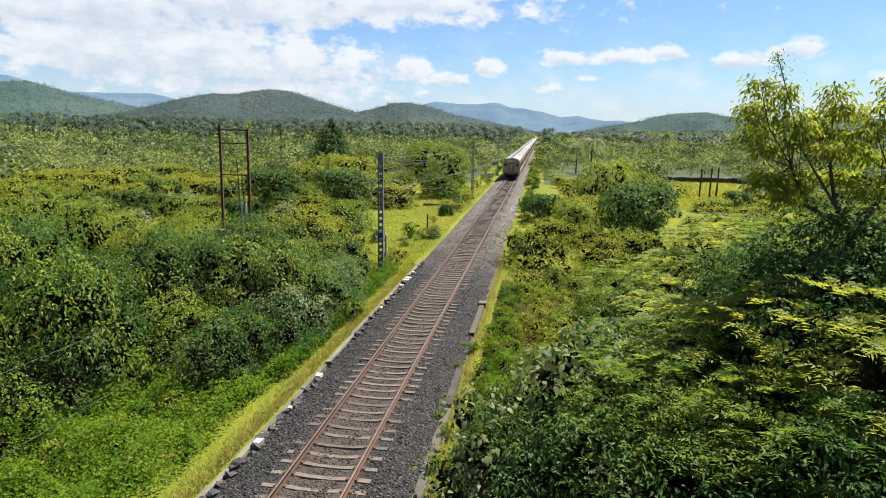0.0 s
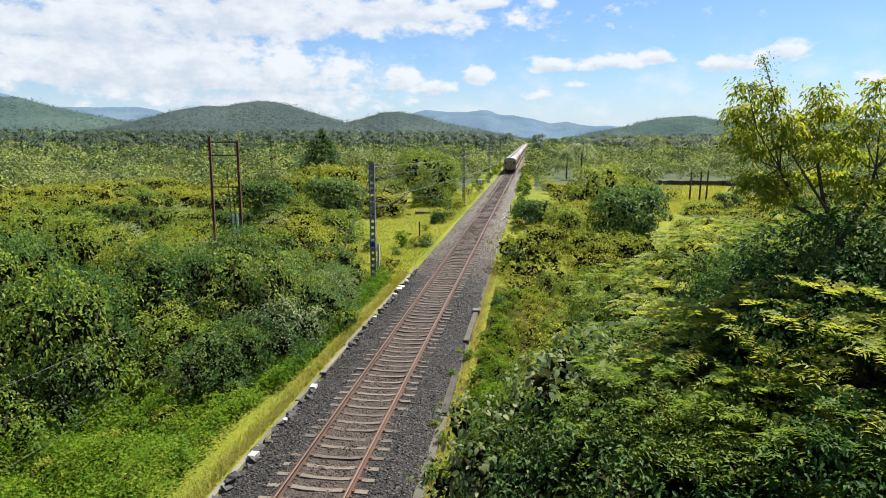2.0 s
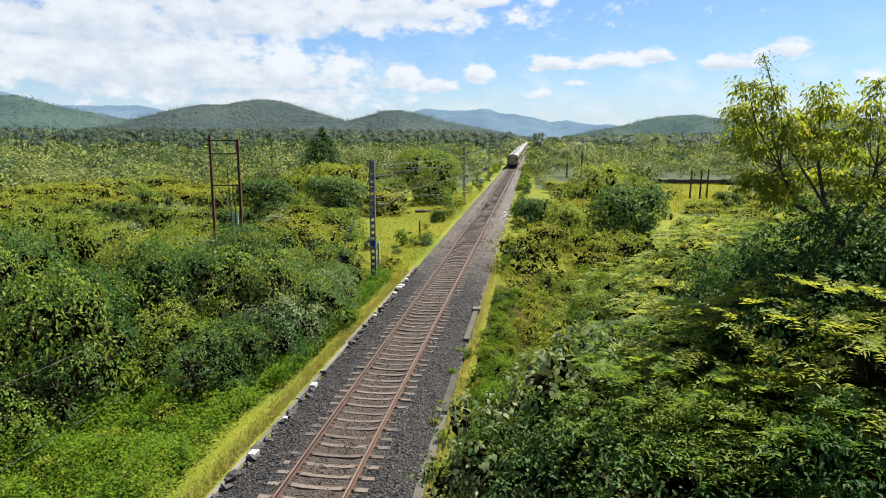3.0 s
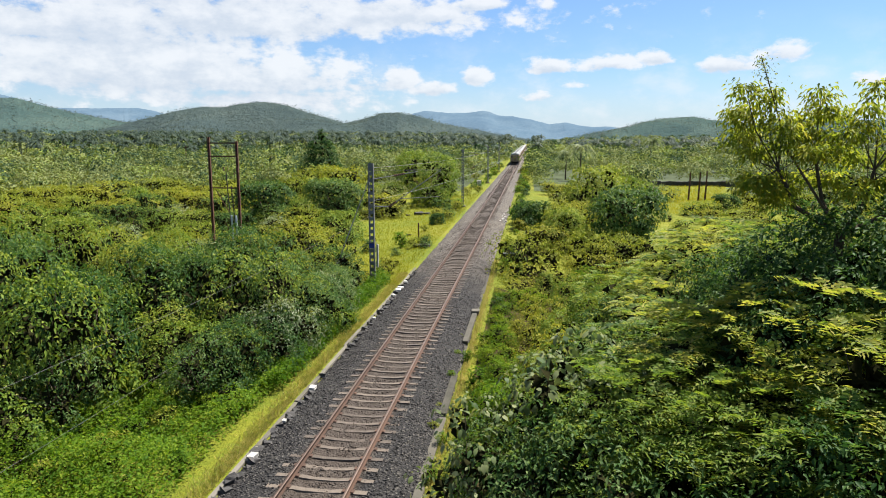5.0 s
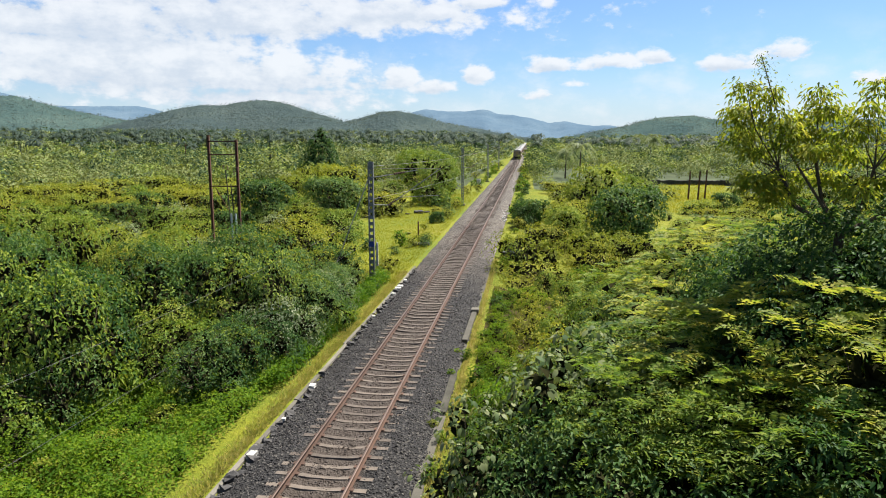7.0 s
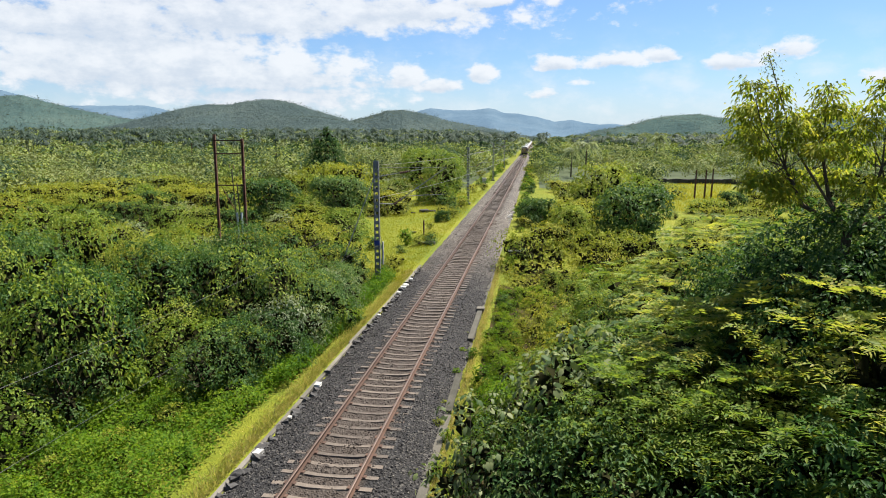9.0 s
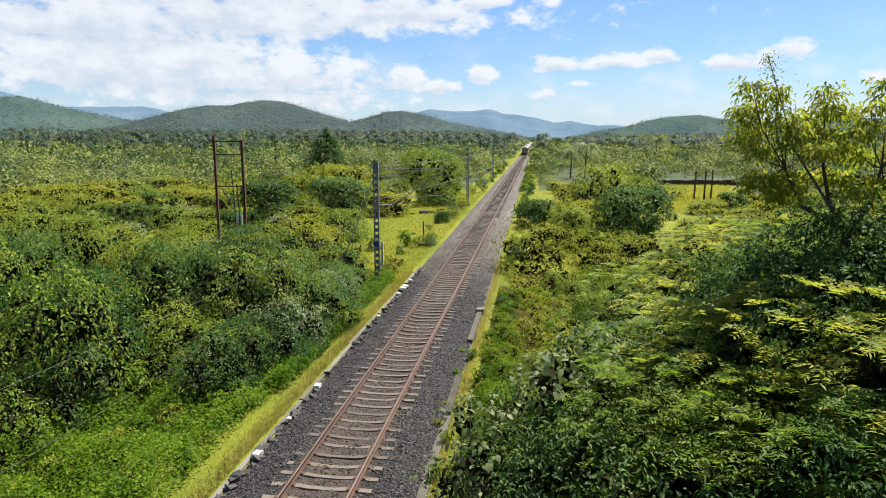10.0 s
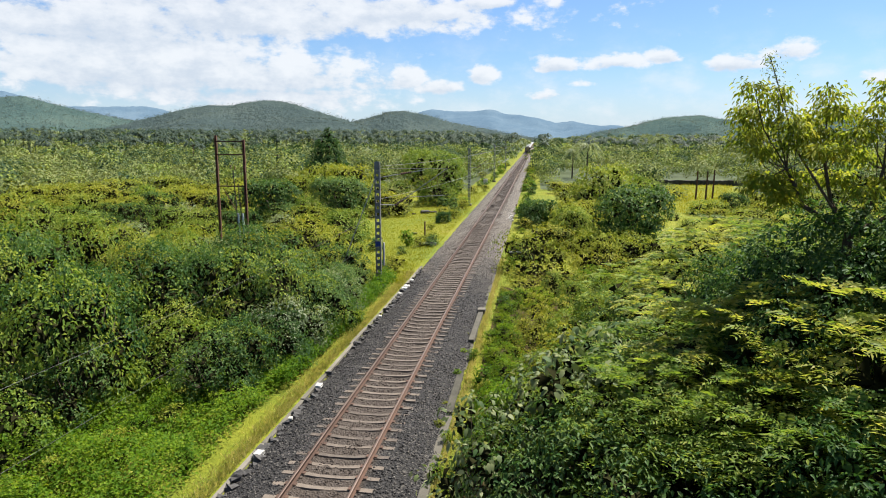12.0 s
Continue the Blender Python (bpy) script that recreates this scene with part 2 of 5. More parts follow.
SIGN_YELLOW = stained("yellow_paint", (0.55, 0.40, 0.03), (0.80, 0.62, 0.06), 0.6, relief=0.05)
WHITE_PIPE = stained("pale_pipe", (0.40, 0.44, 0.46), (0.70, 0.74, 0.76), 0.5, relief=0.05)


def ground_material():
    m, g, b, _ = material("scrub_ground", 0.95, 0.0, 0.2)
    co = coords(g)
    a = g.noise(co, 0.10, 5.0, 0.6)
    f = g.noise(co, 2.5, 5.0, 0.65)
    fine = g.noise(co, 18.0, 3.0, 0.6)
    v = g.math("ADD", g.math("MULTIPLY", a, 0.55), g.math("ADD", g.math("MULTIPLY", f, 0.35), g.math("MULTIPLY", fine, 0.2)))
    col = g.ramp(v, [(0.36, (0.050, 0.075, 0.008)), (0.48, (0.105, 0.132, 0.010)), (0.62, (0.165, 0.172, 0.014)), (0.75, (0.19, 0.155, 0.045))])
    g.link(col, b.inputs["Base Color"])
    bump(g, b, g.math("ADD", f, g.math("MULTIPLY", fine, 0.5)), 0.9, 0.15)
    return m


def ballast_material(name, near):
    m, g, b, _ = material(name, 0.9, 0.0, 0.3)
    co = coords(g)
    vor = g.node("ShaderNodeTexVoronoi")
    vor.inputs["Scale"].default_value = 17.0
    g.link(co, vor.inputs["Vector"])
    tone = g.node("ShaderNodeSeparateColor")
    g.link(vor.outputs["Color"], tone.inputs[0])
    y = g.node("ShaderNodeSeparateXYZ")
    g.link(co, y.inputs[0])
    patch = g.noise(co, 0.35, 4.0, 0.6)
    x = g.math("ABSOLUTE", y.outputs[0])
    # freshly tipped pale brown stone further along the line, older black stone near the bridge
    along = g.math("MULTIPLY", g.smooth(g.math("ADD", y.outputs[1], g.math("MULTIPLY", patch, 14.0)), 46.0, 62.0), g.smooth(g.math("ADD", x, g.math("MULTIPLY", patch, 0.5)), 0.55, 1.65))
    if near:
        isl = g.node("ShaderNodeNewGeometry").outputs["Random Per Island"]
        grey = g.ramp(isl, [(0.0, (0.008, 0.008, 0.009)), (0.75, (0.038, 0.035, 0.035)), (1.0, (0.13, 0.12, 0.108))])
    else:
        grey = g.ramp(tone.outputs[0], [(0.0, (0.007, 0.007, 0.007)), (0.8, (0.028, 0.026, 0.026)), (1.0, (0.085, 0.078, 0.07))])
    mid = g.smooth(g.math("ADD", x, g.math("MULTIPLY", patch, 0.3)), 1.35, 0.95)
    dusty = g.mix(g.math("MULTIPLY", mid, 0.5), grey, (0.075, 0.055, 0.042))
    pale = g.ramp(g.math("ADD", g.math("MULTIPLY", tone.outputs[1], 0.35), g.math("ADD", g.math("MULTIPLY", patch, 0.3), g.math("MULTIPLY", g.noise(co, 3.2, 5.0, 0.75), 0.6))),
                  [(0.35, (0.020, 0.018, 0.016)), (0.6, (0.072, 0.062, 0.053)), (0.85, (0.20, 0.176, 0.152))])
    g.link(g.mix(along, dusty, pale), b.inputs["Base Color"])
    if not near:
        bump(g, b, vor.outputs["Distance"], 1.0, 0.05)
    return m


# litter darkened in its colour to stand in for shade under the thickets
SHADED_LITTER = stained("shaded_leaf_litter", (0.018, 0.016, 0.008), (0.075, 0.06, 0.028), 1.0, fine=14.0, broad=1.2, relief=0.8, spec=0.0)
# far floor darkened to paint the shaded gaps between distant trees
FAR_SCRUB = stained("shaded_distant_scrub_floor", (0.018, 0.03, 0.01), (0.07, 0.095, 0.03), 0.95, fine=0.4, broad=0.02, relief=0.5)
GROUND = ground_material()
BALLAST_BED = ballast_material("ballast_bed", False)
BALLAST_STONE = ballast_material("ballast_stone", True)


# ---- mesh helpers ----
def mesh_from(name, verts, faces, mats, smooth=False, index=None):
    me = bpy.data.meshes.new(name)
    verts = np.asarray(verts, np.float32)
    if isinstance(faces, np.ndarray):
        k, n = faces.shape[1], len(faces)
        me.vertices.add(len(verts))
        me.vertices.foreach_set("co", verts.ravel())
        me.loops.add(n * k)
        me.loops.foreach_set("vertex_index", faces.astype(np.int32).ravel())
        me.polygons.add(n)
        me.polygons.foreach_set("loop_start", np.arange(0, n * k, k, dtype=np.int32))
        if index is not None:
            me.polygons.foreach_set("material_index", np.asarray(index, np.int32))
        me.update(calc_edges=True)
        me.validate()
    else:
        me.from_pydata([tuple(map(float, v)) for v in verts], [], faces)
    for m in (mats if isinstance(mats, (list, tuple)) else [mats]):
        me.materials.append(m)
    if smooth:
        me.polygons.foreach_set("use_smooth", [True] * len(me.polygons))
    return me


def finish(bm, name, mat):
    me = bpy.data.meshes.new(name)
    bmesh.ops.recalc_face_normals(bm, faces=bm.faces)
    bm.to_mesh(me)
    bm.free()
    for m in (mat if isinstance(mat, (list, tuple)) else [mat]):
        me.materials.append(m)
    return me


def part(name, bm, mat, parent, label=""):
    me = finish(bm, name, mat) if isinstance(bm, bmesh.types.BMesh) else bm
    ob = new(name, me)
    ob.parent = parent
    return tagged(ob, label)


def thing(name, at, label, category, group="", kind=""):
    ob = new(name)
    ob.location = at
    ob.empty_display_size = 0.2
    return tagged(ob, label, category, group, kind)


def box(bm, size, at=(0, 0, 0), turn=None, bev=0.0):
    m = Matrix.Translation(at) @ (turn or Matrix()) @ Matrix.Diagonal((*size, 1))
    made = bmesh.ops.create_cube(bm, size=1.0, matrix=m)
    if bev:
        vs = set(made["verts"])
        es = [e for e in bm.edges if e.verts[0] in vs and e.verts[1] in vs]
        bmesh.ops.bevel(bm, geom=es, offset=bev, segments=1, affect="EDGES")
    return bm


def rod(bm, a, b, r0, r1=None, seg=6):
    a, b = Vector(a), Vector(b)
    d = b - a
    m = Matrix.Translation((a + b) / 2) @ d.to_track_quat("Z", "Y").to_matrix().to_4x4()
    bmesh.ops.create_cone(bm, cap_ends=True, segments=seg, radius1=r0, radius2=r0 if r1 is None else r1, depth=d.length, matrix=m)
    return bm


def nz(x, y, s, seed=0.0):
    return noise.noise((x * s + seed, y * s - seed, seed * 0.37))


# ---- ground ----
def ground_z(x, y):
    """Low embankment under the line, scrub plain on both sides."""
    a = abs(x)
    plain = -1.55 + 0.35 * nz(x, y, 0.06, 3.0) + 0.9 * nz(x, y, 0.012, 9.0)
    lift = max(0.0, min(1.0, (y - 40.0) / 25.0))
    plain += 0.55 * lift * max(0.0, 1 - a / 60.0)
    away = max(0.0, min(1.0, (a - 20.0) / 120.0))
    plain += max(0.0, min(950.0, math.hypot(x, y) - 420.0)) * (0.003 + (0.017 if x < 0 else 0.009) * away)
    toe = 7.5 if x < 0 else 5.2
    top = -0.47
    if a < 2.62:
        return -0.55
    if a < 3.3:
        return top + 0.04 * nz(x, y, 0.9, 1.0)
    k = min(1.0, (a - 3.3) / (toe - 3.3))
    k = k * k * (3 - 2 * k)
    return top * (1 - k) + plain * k + 0.06 * nz(x, y, 0.7, 2.0) * k


def in_field(x, y, grow=0.0):
    """Grass field, shaped as a wedge of sight lines from the camera."""
    return 92 < y < 152 and 0.185 - grow < (x - 5.39) / y < 0.277 + grow


def clear(x, y):
    """Open grass, the line and its verges."""
    if -3.5 < x < 3.2:
        return True
    if x < 0 and y < 42 and x > -5.1 - 1.0 * math.sin(y * 0.35):
        return True
    if x < 0 and y < 22 and x > -8.6 + 0.55 * max(0.0, y - 17.5):
        return True
    if 42 <= y < 104 and -10.0 - 1.8 * math.sin(y * 0.21) < x < 0:
        return True
    if 104 <= y < 400 and -5.4 < x < 0:
        return True
    if 50 < y < 82 and 0 < x < 5.0 + 0.8 * math.sin(y * 0.3):
        return True
    if 82 <= y < 400 and 0 < x < 4.0:
        return True
    if in_field(x, y):
        return True
    if 54 < y < 62 and -34 < x < -25:
        return True
    if math.hypot(x + 20.2, y - 53.6) < 1.6 or math.hypot(x + 18.6, y - 50.4) < 2.4:
        return True
    return False


def make_ground():
    def spaced(lo, hi, near, grow):
        out, v, step = [0.0], 0.0, near
        while v < hi:
            v += step
            step *= grow
            out.append(v)
        return out
    right = [0, 1.3, 2.6, 2.64, 3.3] + [3.3 + s for s in spaced(0, 4700, 0.5, 1.085)[1:]]
    xs = [-v for v in right[:0:-1]] + right
    ys = [-4700, -2200, -900, -400, -150, -70, -35, -18, -8] + spaced(0, 4700, 0.7, 1.035)
    verts = [(x, y, ground_z(x, y)) for y in ys for x in xs]
    n = len(xs)
    j, i = np.meshgrid(np.arange(len(ys) - 1), np.arange(n - 1), indexing="ij")
    a = (j * n + i).ravel()
    faces = np.stack([a, a + 1, a + n + 1, a + n], 1)
    mid = np.array(verts)[faces].mean(1)
    # thicket and far floors take ground colours with shade already darkened in
    bare = [0 if clear(x, y) or (y > 42 and clear(x + (2.6 if x < 0 else -2.0), y)) else (1 if y < 50 else 0 if y < 128 else 2) for x, y, _ in mid]
    ob = new("ground", mesh_from("ground", verts, faces, [GROUND, SHADED_LITTER, FAR_SCRUB], True, bare))
    tagged(ob, "yellow-green scrub ground with low grass and bare patches", "ground", kind="structure")


make_ground()


# ---- railway line ----
GAUGE, SLEEPER_GAP, FIRST_Y, LAST_Y = 1.676, 0.613, -29.554, 900.0


def rail_profile():
    """Half-symmetric flat-bottomed rail section, top at z = 0."""
    half = [(0.034, 0.0), (0.0365, -0.012), (0.034, -0.038), (0.009, -0.050), (0.009, -0.125), (0.068, -0.145), (0.068, -0.156)]
    return half + [(-x, z) for x, z in half[::-1]]


def make_track():
    track = thing("railway_track", (0, 0, 0), "single broad-gauge railway track with rusty rails on concrete sleepers", "railway track", kind="structure")
    prof = rail_profile()
    k = len(prof)
    ys = [FIRST_Y + 8.0 * i for i in range(34)] + [FIRST_Y + 264 + 30 * i for i in range(1, 30)]
    for side in (-1, 1):
        verts = [(side * (GAUGE / 2 + 0.034) + x + 0.012 * nz(0, y, 0.11, side), y, z) for y in ys for x, z in prof]
        faces, idx = [], []
        for j in range(len(ys) - 1):
            for i in range(k):
                i2 = (i + 1) % k
                faces.append((j * k + i, j * k + i2, (j + 1) * k + i2, (j + 1) * k + i))
                idx.append(1 if i == k - 1 else 0)
        part("rail", mesh_from("rail", verts, np.array(faces), [RAIL_RUST, RAIL_TOP], index=idx), None, track, "rusty steel rail with a dull running face")
    # sleeper: waisted prestressed concrete, sunk in the stone
    bm = bmesh.new()
    secs = [(-1.375, 0.108, 0.0), (-0.62, 0.102, 0.0), (-0.35, 0.09, -0.03), (0.35, 0.09, -0.03), (0.62, 0.102, 0.0), (1.375, 0.108, 0.0)]
    rings = []
    for x, w, dz in secs:
        rings.append([bm.verts.new((x, sy * w * f, dz + z)) for sy, f, z in ((-1, 1.12, -0.19), (1, 1.12, -0.19), (1, 0.86, 0.0), (-1, 0.86, 0.0))])
    for a, b in zip(rings, rings[1:]):
        for i in range(4):
            bm.faces.new((a[i], a[(i + 1) % 4], b[(i + 1) % 4], b[i]))
    bm.faces.new(rings[0][::-1]), bm.faces.new(rings[-1])
    sleeper = finish(bm, "sleeper", CONCRETE)
    bm = bmesh.new()
    for side in (-1, 1):
        for s in (-1, 1):
            box(bm, (0.10, 0.16, 0.035), (side * (GAUGE / 2 + 0.034) + s * 0.115, 0, 0.02), bev=0.012)
    clip = finish(bm, "rail_clip", RAIL_RUST)
    r = random.Random(4)
    count = int((LAST_Y - FIRST_Y) / SLEEPER_GAP)
    far_v, far_f = [], []
    for i in range(count):
        y = FIRST_Y + i * SLEEPER_GAP + r.uniform(-0.025, 0.025)
        if i < 290:
            ob = new("sleeper", sleeper)
            ob.parent = track
            ob.matrix_basis = pose(r.uniform(-0.03, 0.03), y, -0.163 + r.uniform(-0.012, 0.006), r.uniform(-2, 2), r.uniform(-0.5, 0.5), r.uniform(-1.2, 1.2))
            if 65 < i < 165:
                c = new("rail_clip", clip)
                c.parent = ob
        elif y < 420:
            b = len(far_v)
            far_v += [(-1.375, y - 0.11, -0.163), (1.375, y - 0.11, -0.163), (1.375, y + 0.11, -0.163), (-1.375, y + 0.11, -0.163),
                      (-1.375, y - 0.13, -0.3), (1.375, y - 0.13, -0.3)]
            far_f += [(b, b + 1, b + 2, b + 3), (b + 4, b + 5, b + 1, b)]
    tagged(part("far_sleepers", mesh_from("far_sleepers", far_v, far_f, CONCRETE), None, track), kind="stuff")


def ballast_z(x, y):
    """Stone level across the line, slightly heaped at the shoulders."""
    a = abs(x)
    if a < 0.7:
        z = -0.222
    elif a < 1.6:
        z = -0.185
    else:
        z = -0.175 - (a - 1.6) ** 1.2 * 0.26
    return z + 0.05 * nz(x, y, 1.4, 5.0) + 0.02 * nz(x, y, 4.0, 7.0)


def make_ballast():
    xs = [-3.0, -2.85] + list(np.linspace(-2.7, 2.7, 28)) + [2.85, 3.0]
    ys = list(np.arange(-34, 4, 1.5)) + list(np.arange(4, 60, 0.35)) + list(np.arange(60, 160, 1.5)) + list(np.arange(160, 920, 12.0))
    verts = []
    for y in ys:
        wide = 1.0 + 0.03 * max(0.0, min(1.0, (y - 45) / 20))
        for x in xs:
            a = abs(x)
            z = ballast_z(x, y) if a < 2.75 else (-0.55 if a < 2.9 else -0.9)
            verts.append((x * wide, y, z))
    n = len(xs)
    j, i = np.meshgrid(np.arange(len(ys) - 1), np.arange(n - 1), indexing="ij")
    a = (j * n + i).ravel()
    ob = new("ballast_bed", mesh_from("ballast_bed", verts, np.stack([a, a + 1, a + n + 1, a + n], 1), BALLAST_BED, True))
    tagged(ob, "bed of crushed dark stone under the railway line", "ballast", kind="structure")
    # loose stones, thinning with distance from the bridge
    cnt = 20000
    y = 11.0 + 62.0 * rng.random(cnt) ** 1.5
    x = rng.uniform(-2.68, 2.68, cnt)
    s = rng.uniform(0.020, 0.042, cnt)
    z = np.array([ballast_z(a, b) for a, b in zip(x, y)]) + s * 0.25
    base = np.array([(1, 0, 0), (0, 1, 0), (-1, 0, 0), (0, -1, 0), (0, 0, 1), (0, 0, -1)], float)
    tri = np.array([(0, 1, 4), (1, 2, 4), (2, 3, 4), (3, 0, 4), (1, 0, 5), (2, 1, 5), (3, 2, 5), (0, 3, 5)])
    v = base[None] * s[:, None, None] * rng.uniform(0.65, 1.35, (cnt, 6, 1)) + rng.normal(0, 1, (cnt, 6, 3)) * s[:, None, None] * 0.22
    ang = rng.uniform(0, 6.28, (cnt, 1))
    vx = v[..., 0] * np.cos(ang) - v[..., 1] * np.sin(ang)
    vy = v[..., 0] * np.sin(ang) + v[..., 1] * np.cos(ang)
    v = np.stack([vx, vy, v[..., 2] * 0.8], -1) + np.stack([x, y, z], 1)[:, None]
    f = (tri[None] + 6 * np.arange(cnt)[:, None, None]).reshape(-1, 3)
    ob = new("ballast_stones", mesh_from("ballast_stones", v.reshape(-1, 3), f, BALLAST_STONE))
    tagged(ob, "loose angular crushed stones of grey and black", "ballast", kind="stuff")


def rough_block(r, size, amount=0.16):
    bm = bmesh.new()
    bmesh.ops.create_cube(bm, size=1.0)
    bmesh.ops.subdivide_edges(bm, edges=bm.edges[:], cuts=1, use_grid_fill=True)
    for v in bm.verts:
        v.co = Vector((v.co.x * size[0], v.co.y * size[1], v.co.z * size[2]))
        v.co *= 1 - 0.12 * (v.co.length / (0.5 * Vector(size).length)) ** 2
        v.co += Vector([r.uniform(-amount, amount) * s * 0.5 for s in size])
    return bm


def make_edging():
    """Left: a kerb of concrete with rough blocks on it. Right: a low concrete wall in lengths."""
    r = random.Random(11)
    left = thing("stone_edging", (-2.72, 0, -0.5), "weathered concrete kerb topped with rough black and limewashed stones", "edging", kind="structure")
    y = 12.0
    while y < 47:
        ln = r.uniform(2.4, 4.2)
        part("kerb", box(bmesh.new(), (0.16, ln - 0.03, 0.36), (-0.10 + r.uniform(-0.04, 0.04), y + ln / 2, -0.05 + r.uniform(-0.03, 0.03)), Matrix.Rotation(r.uniform(-0.006, 0.006), 4, "Z"), 0.015), KERB, left)
        y += ln
    blocks = [finish(rough_block(r, (0.34, 0.42, 0.30), 0.34), "stone", ROCK) for _ in range(6)]
    white = [finish(rough_block(r, (0.30, 0.45, 0.20), 0.08), "stone", LIME) for _ in range(3)]
    y = 13.5
    for i in range(130):
        y += r.uniform(0.22, 0.55) if y < 22 or 27 < y < 46 else r.uniform(0.5, 1.3)
        if y > 47:
            break
        ob = new("stone", r.choice(blocks))
        ob.parent = left
        s = r.uniform(0.4, 0.85)
        ob.matrix_basis = Matrix.Translation((0.16 + r.uniform(-0.10, 0.12), y, 0.10 * s + r.uniform(-0.03, 0.06))) @ Euler((r.uniform(-0.3, 0.3), r.uniform(-0.3, 0.3), r.uniform(0, 6))).to_matrix().to_4x4() @ Matrix.Scale(s, 4)
    for y, s in ((17.7, 0.85), (20.3, 0.45), (23.3, 0.8), (33.4, 0.55), (38.6, 0.8), (40.0, 1.15), (40.7, 1.0), (42.6, 0.7)):
        ob = new("stone", r.choice(white))
        ob.parent = left
        ob.matrix_basis = Matrix.Translation((0.14, y, 0.16)) @ Euler((0, 0, r.uniform(-0.3, 0.3))).to_matrix().to_4x4() @ Matrix.Scale(s, 4)
    right = thing("trackside_wall", (2.62, 0, -0.5), "low dark concrete wall broken into lengths along the ballast", "wall", kind="structure")
    for y0, y1, top in ((9.0, 16.6, 0.20), (17.0, 21.4, 0.10), (21.6, 25.5, 0.16), (26.2, 29.6, 0.06), (29.8, 34.9, 0.22), (35.6, 40.0, 0.05), (40.2, 47.0, 0.06)):
        part("wall_length", box(bmesh.new(), (0.26, y1 - y0, 0.6), (r.uniform(-0.05, 0.05), (y0 + y1) / 2, top - 0.3), Matrix.Rotation(r.uniform(-0.008, 0.008), 4, "Z"), 0.02), WALL_DARK, right)
    part("end_block", box(bmesh.new(), (0.42, 0.5, 0.42), (0.0, 35.25, 0.10), None, 0.03), KERB, right, "pale square concrete block")


make_track()
make_ballast()
make_edging()


# ---- overhead-line masts ----
def mast_mesh(h):
    """Two channel uprights laced with flat battens."""
    bm = bmesh.new()
    for s in (-1, 1):
        box(bm, (0.075, 0.20, h), (s * 0.135, 0, h / 2))
    n = int(h / 0.42)
    for i in range(n + 1):
        for s in (-1, 1):
            box(bm, (0.26, 0.014, 0.20 if i < n else 0.5), (0, s * 0.105, 0.1 + i * (h - 0.3) / n))
    return bm


def make_mast(y, h, full, x=-4.45):
    base = ground_z(x, y)
    m = thing("catenary_mast", (x, y, base), "grey galvanised lattice railway mast on a concrete footing", "mast", "masts along the line")
    part("footing", box(bmesh.new(), (0.75, 0.75, 0.5), (0, 0, 0.02), None, 0.04), KERB, m, "pale concrete footing")
    part("upright", mast_mesh(h), GALV, m)
    if full:
        part("enamel_plate", box(bmesh.new(), (0.34, 0.02, 0.32), (0, -0.135, 2.85)), BLUE_PLATE, m, "blue enamel plate")
        part("counter_weight", box(bmesh.new(), (0.12, 0.14, 1.5), (0.34, 0.0, 2.2), None, 0.02), LIME, m, "pale concrete weight bar")
        part("weight_hanger", rod(bmesh.new(), (0.30, 0, 2.95), (0.18, 0, 3.3), 0.015), GALV, m)
    part("bracket_tube", rod(bmesh.new(), (0.1, 0, h - 0.95), (3.0, 0, h - 0.45), 0.026), GALV, m)
    part("bracket_tube", rod(bmesh.new(), (0.1, 0, h - 2.65), (1.15, 0, h - 2.65), 0.030), GALV, m)
    part("stay_wire", rod(bmesh.new(), (0.1, 0, h - 0.40), (4.4, 0.05, h - 0.35), 0.013), GALV, m)
    part("cantilever_arm", rod(bmesh.new(), (1.1, 0, h - 2.68), (4.4, 0.05, h - 0.35), 0.030), GALV, m)
    part("registration_arm", rod(bmesh.new(), (1.9, 0.02, h - 2.15), (4.3, 0.05, h - 2.0), 0.018), GALV, m)
    for a0, a1 in (((1.12, 0, h - 2.66), (1.62, 0.01, h - 2.31)), ((1.5, 0, h - 0.71), (2.2, 0, h - 0.59))):
        bm = bmesh.new()
        a0, a1 = Vector(a0), Vector(a1)
        for i in range(6):
            rod(bm, a0.lerp(a1, i / 6), a0.lerp(a1, (i + 0.6) / 6), 0.085, 0.05, 8)
        part("insulator", bm, PORCELAIN, m, "brown ribbed porcelain insulator")
    return m


MAST_Y = [41.1, 93.8, 146.0, 198.0]
for k, (my, mx) in enumerate(zip(MAST_Y, (-4.45, -3.9, -3.6, -3.6))):
    make_mast(my, 8.0, k == 0, mx)


def wire(name, points, r, label, sag=0.0, mat=WIRE):
    """A hung wire through the given points, each span sagging."""
    cu = bpy.data.curves.new(name, "CURVE")
    cu.dimensions, cu.bevel_depth, cu.bevel_resolution = "3D", r, 1
    pts = []
    for a, b in zip(points, points[1:]):
        a, b = Vector(a), Vector(b)
        for i in range(13 if sag else 2):
            k = i / (12 if sag else 1)
            p = a.lerp(b, k)
            p.z -= sag * 4 * k * (1 - k)
            pts.append(p)
    sp = cu.splines.new("POLY")
    sp.points.add(len(pts) - 1)
    for q, p in zip(sp.points, pts):
        q.co = (*p, 1)
    cu.materials.append(mat)
    return tagged(new(name, cu), label, "wire")


wire("guy_wire", [(-4.5, 41.0, 6.6), (-7.2, 39.0, -1.2)], 0.03, "taut steel guy wire from the mast to the ground")
for z, x in ((7.15, -2.0), (5.1, -1.4)):
    wire("overhead_wire", [(-4.3, 41.1, z + 0.05), (x + 1.2, 93.8, z), (x + 1.2, 146.0, z)], 0.011, "thin overhead wire strung between masts", 0.25)
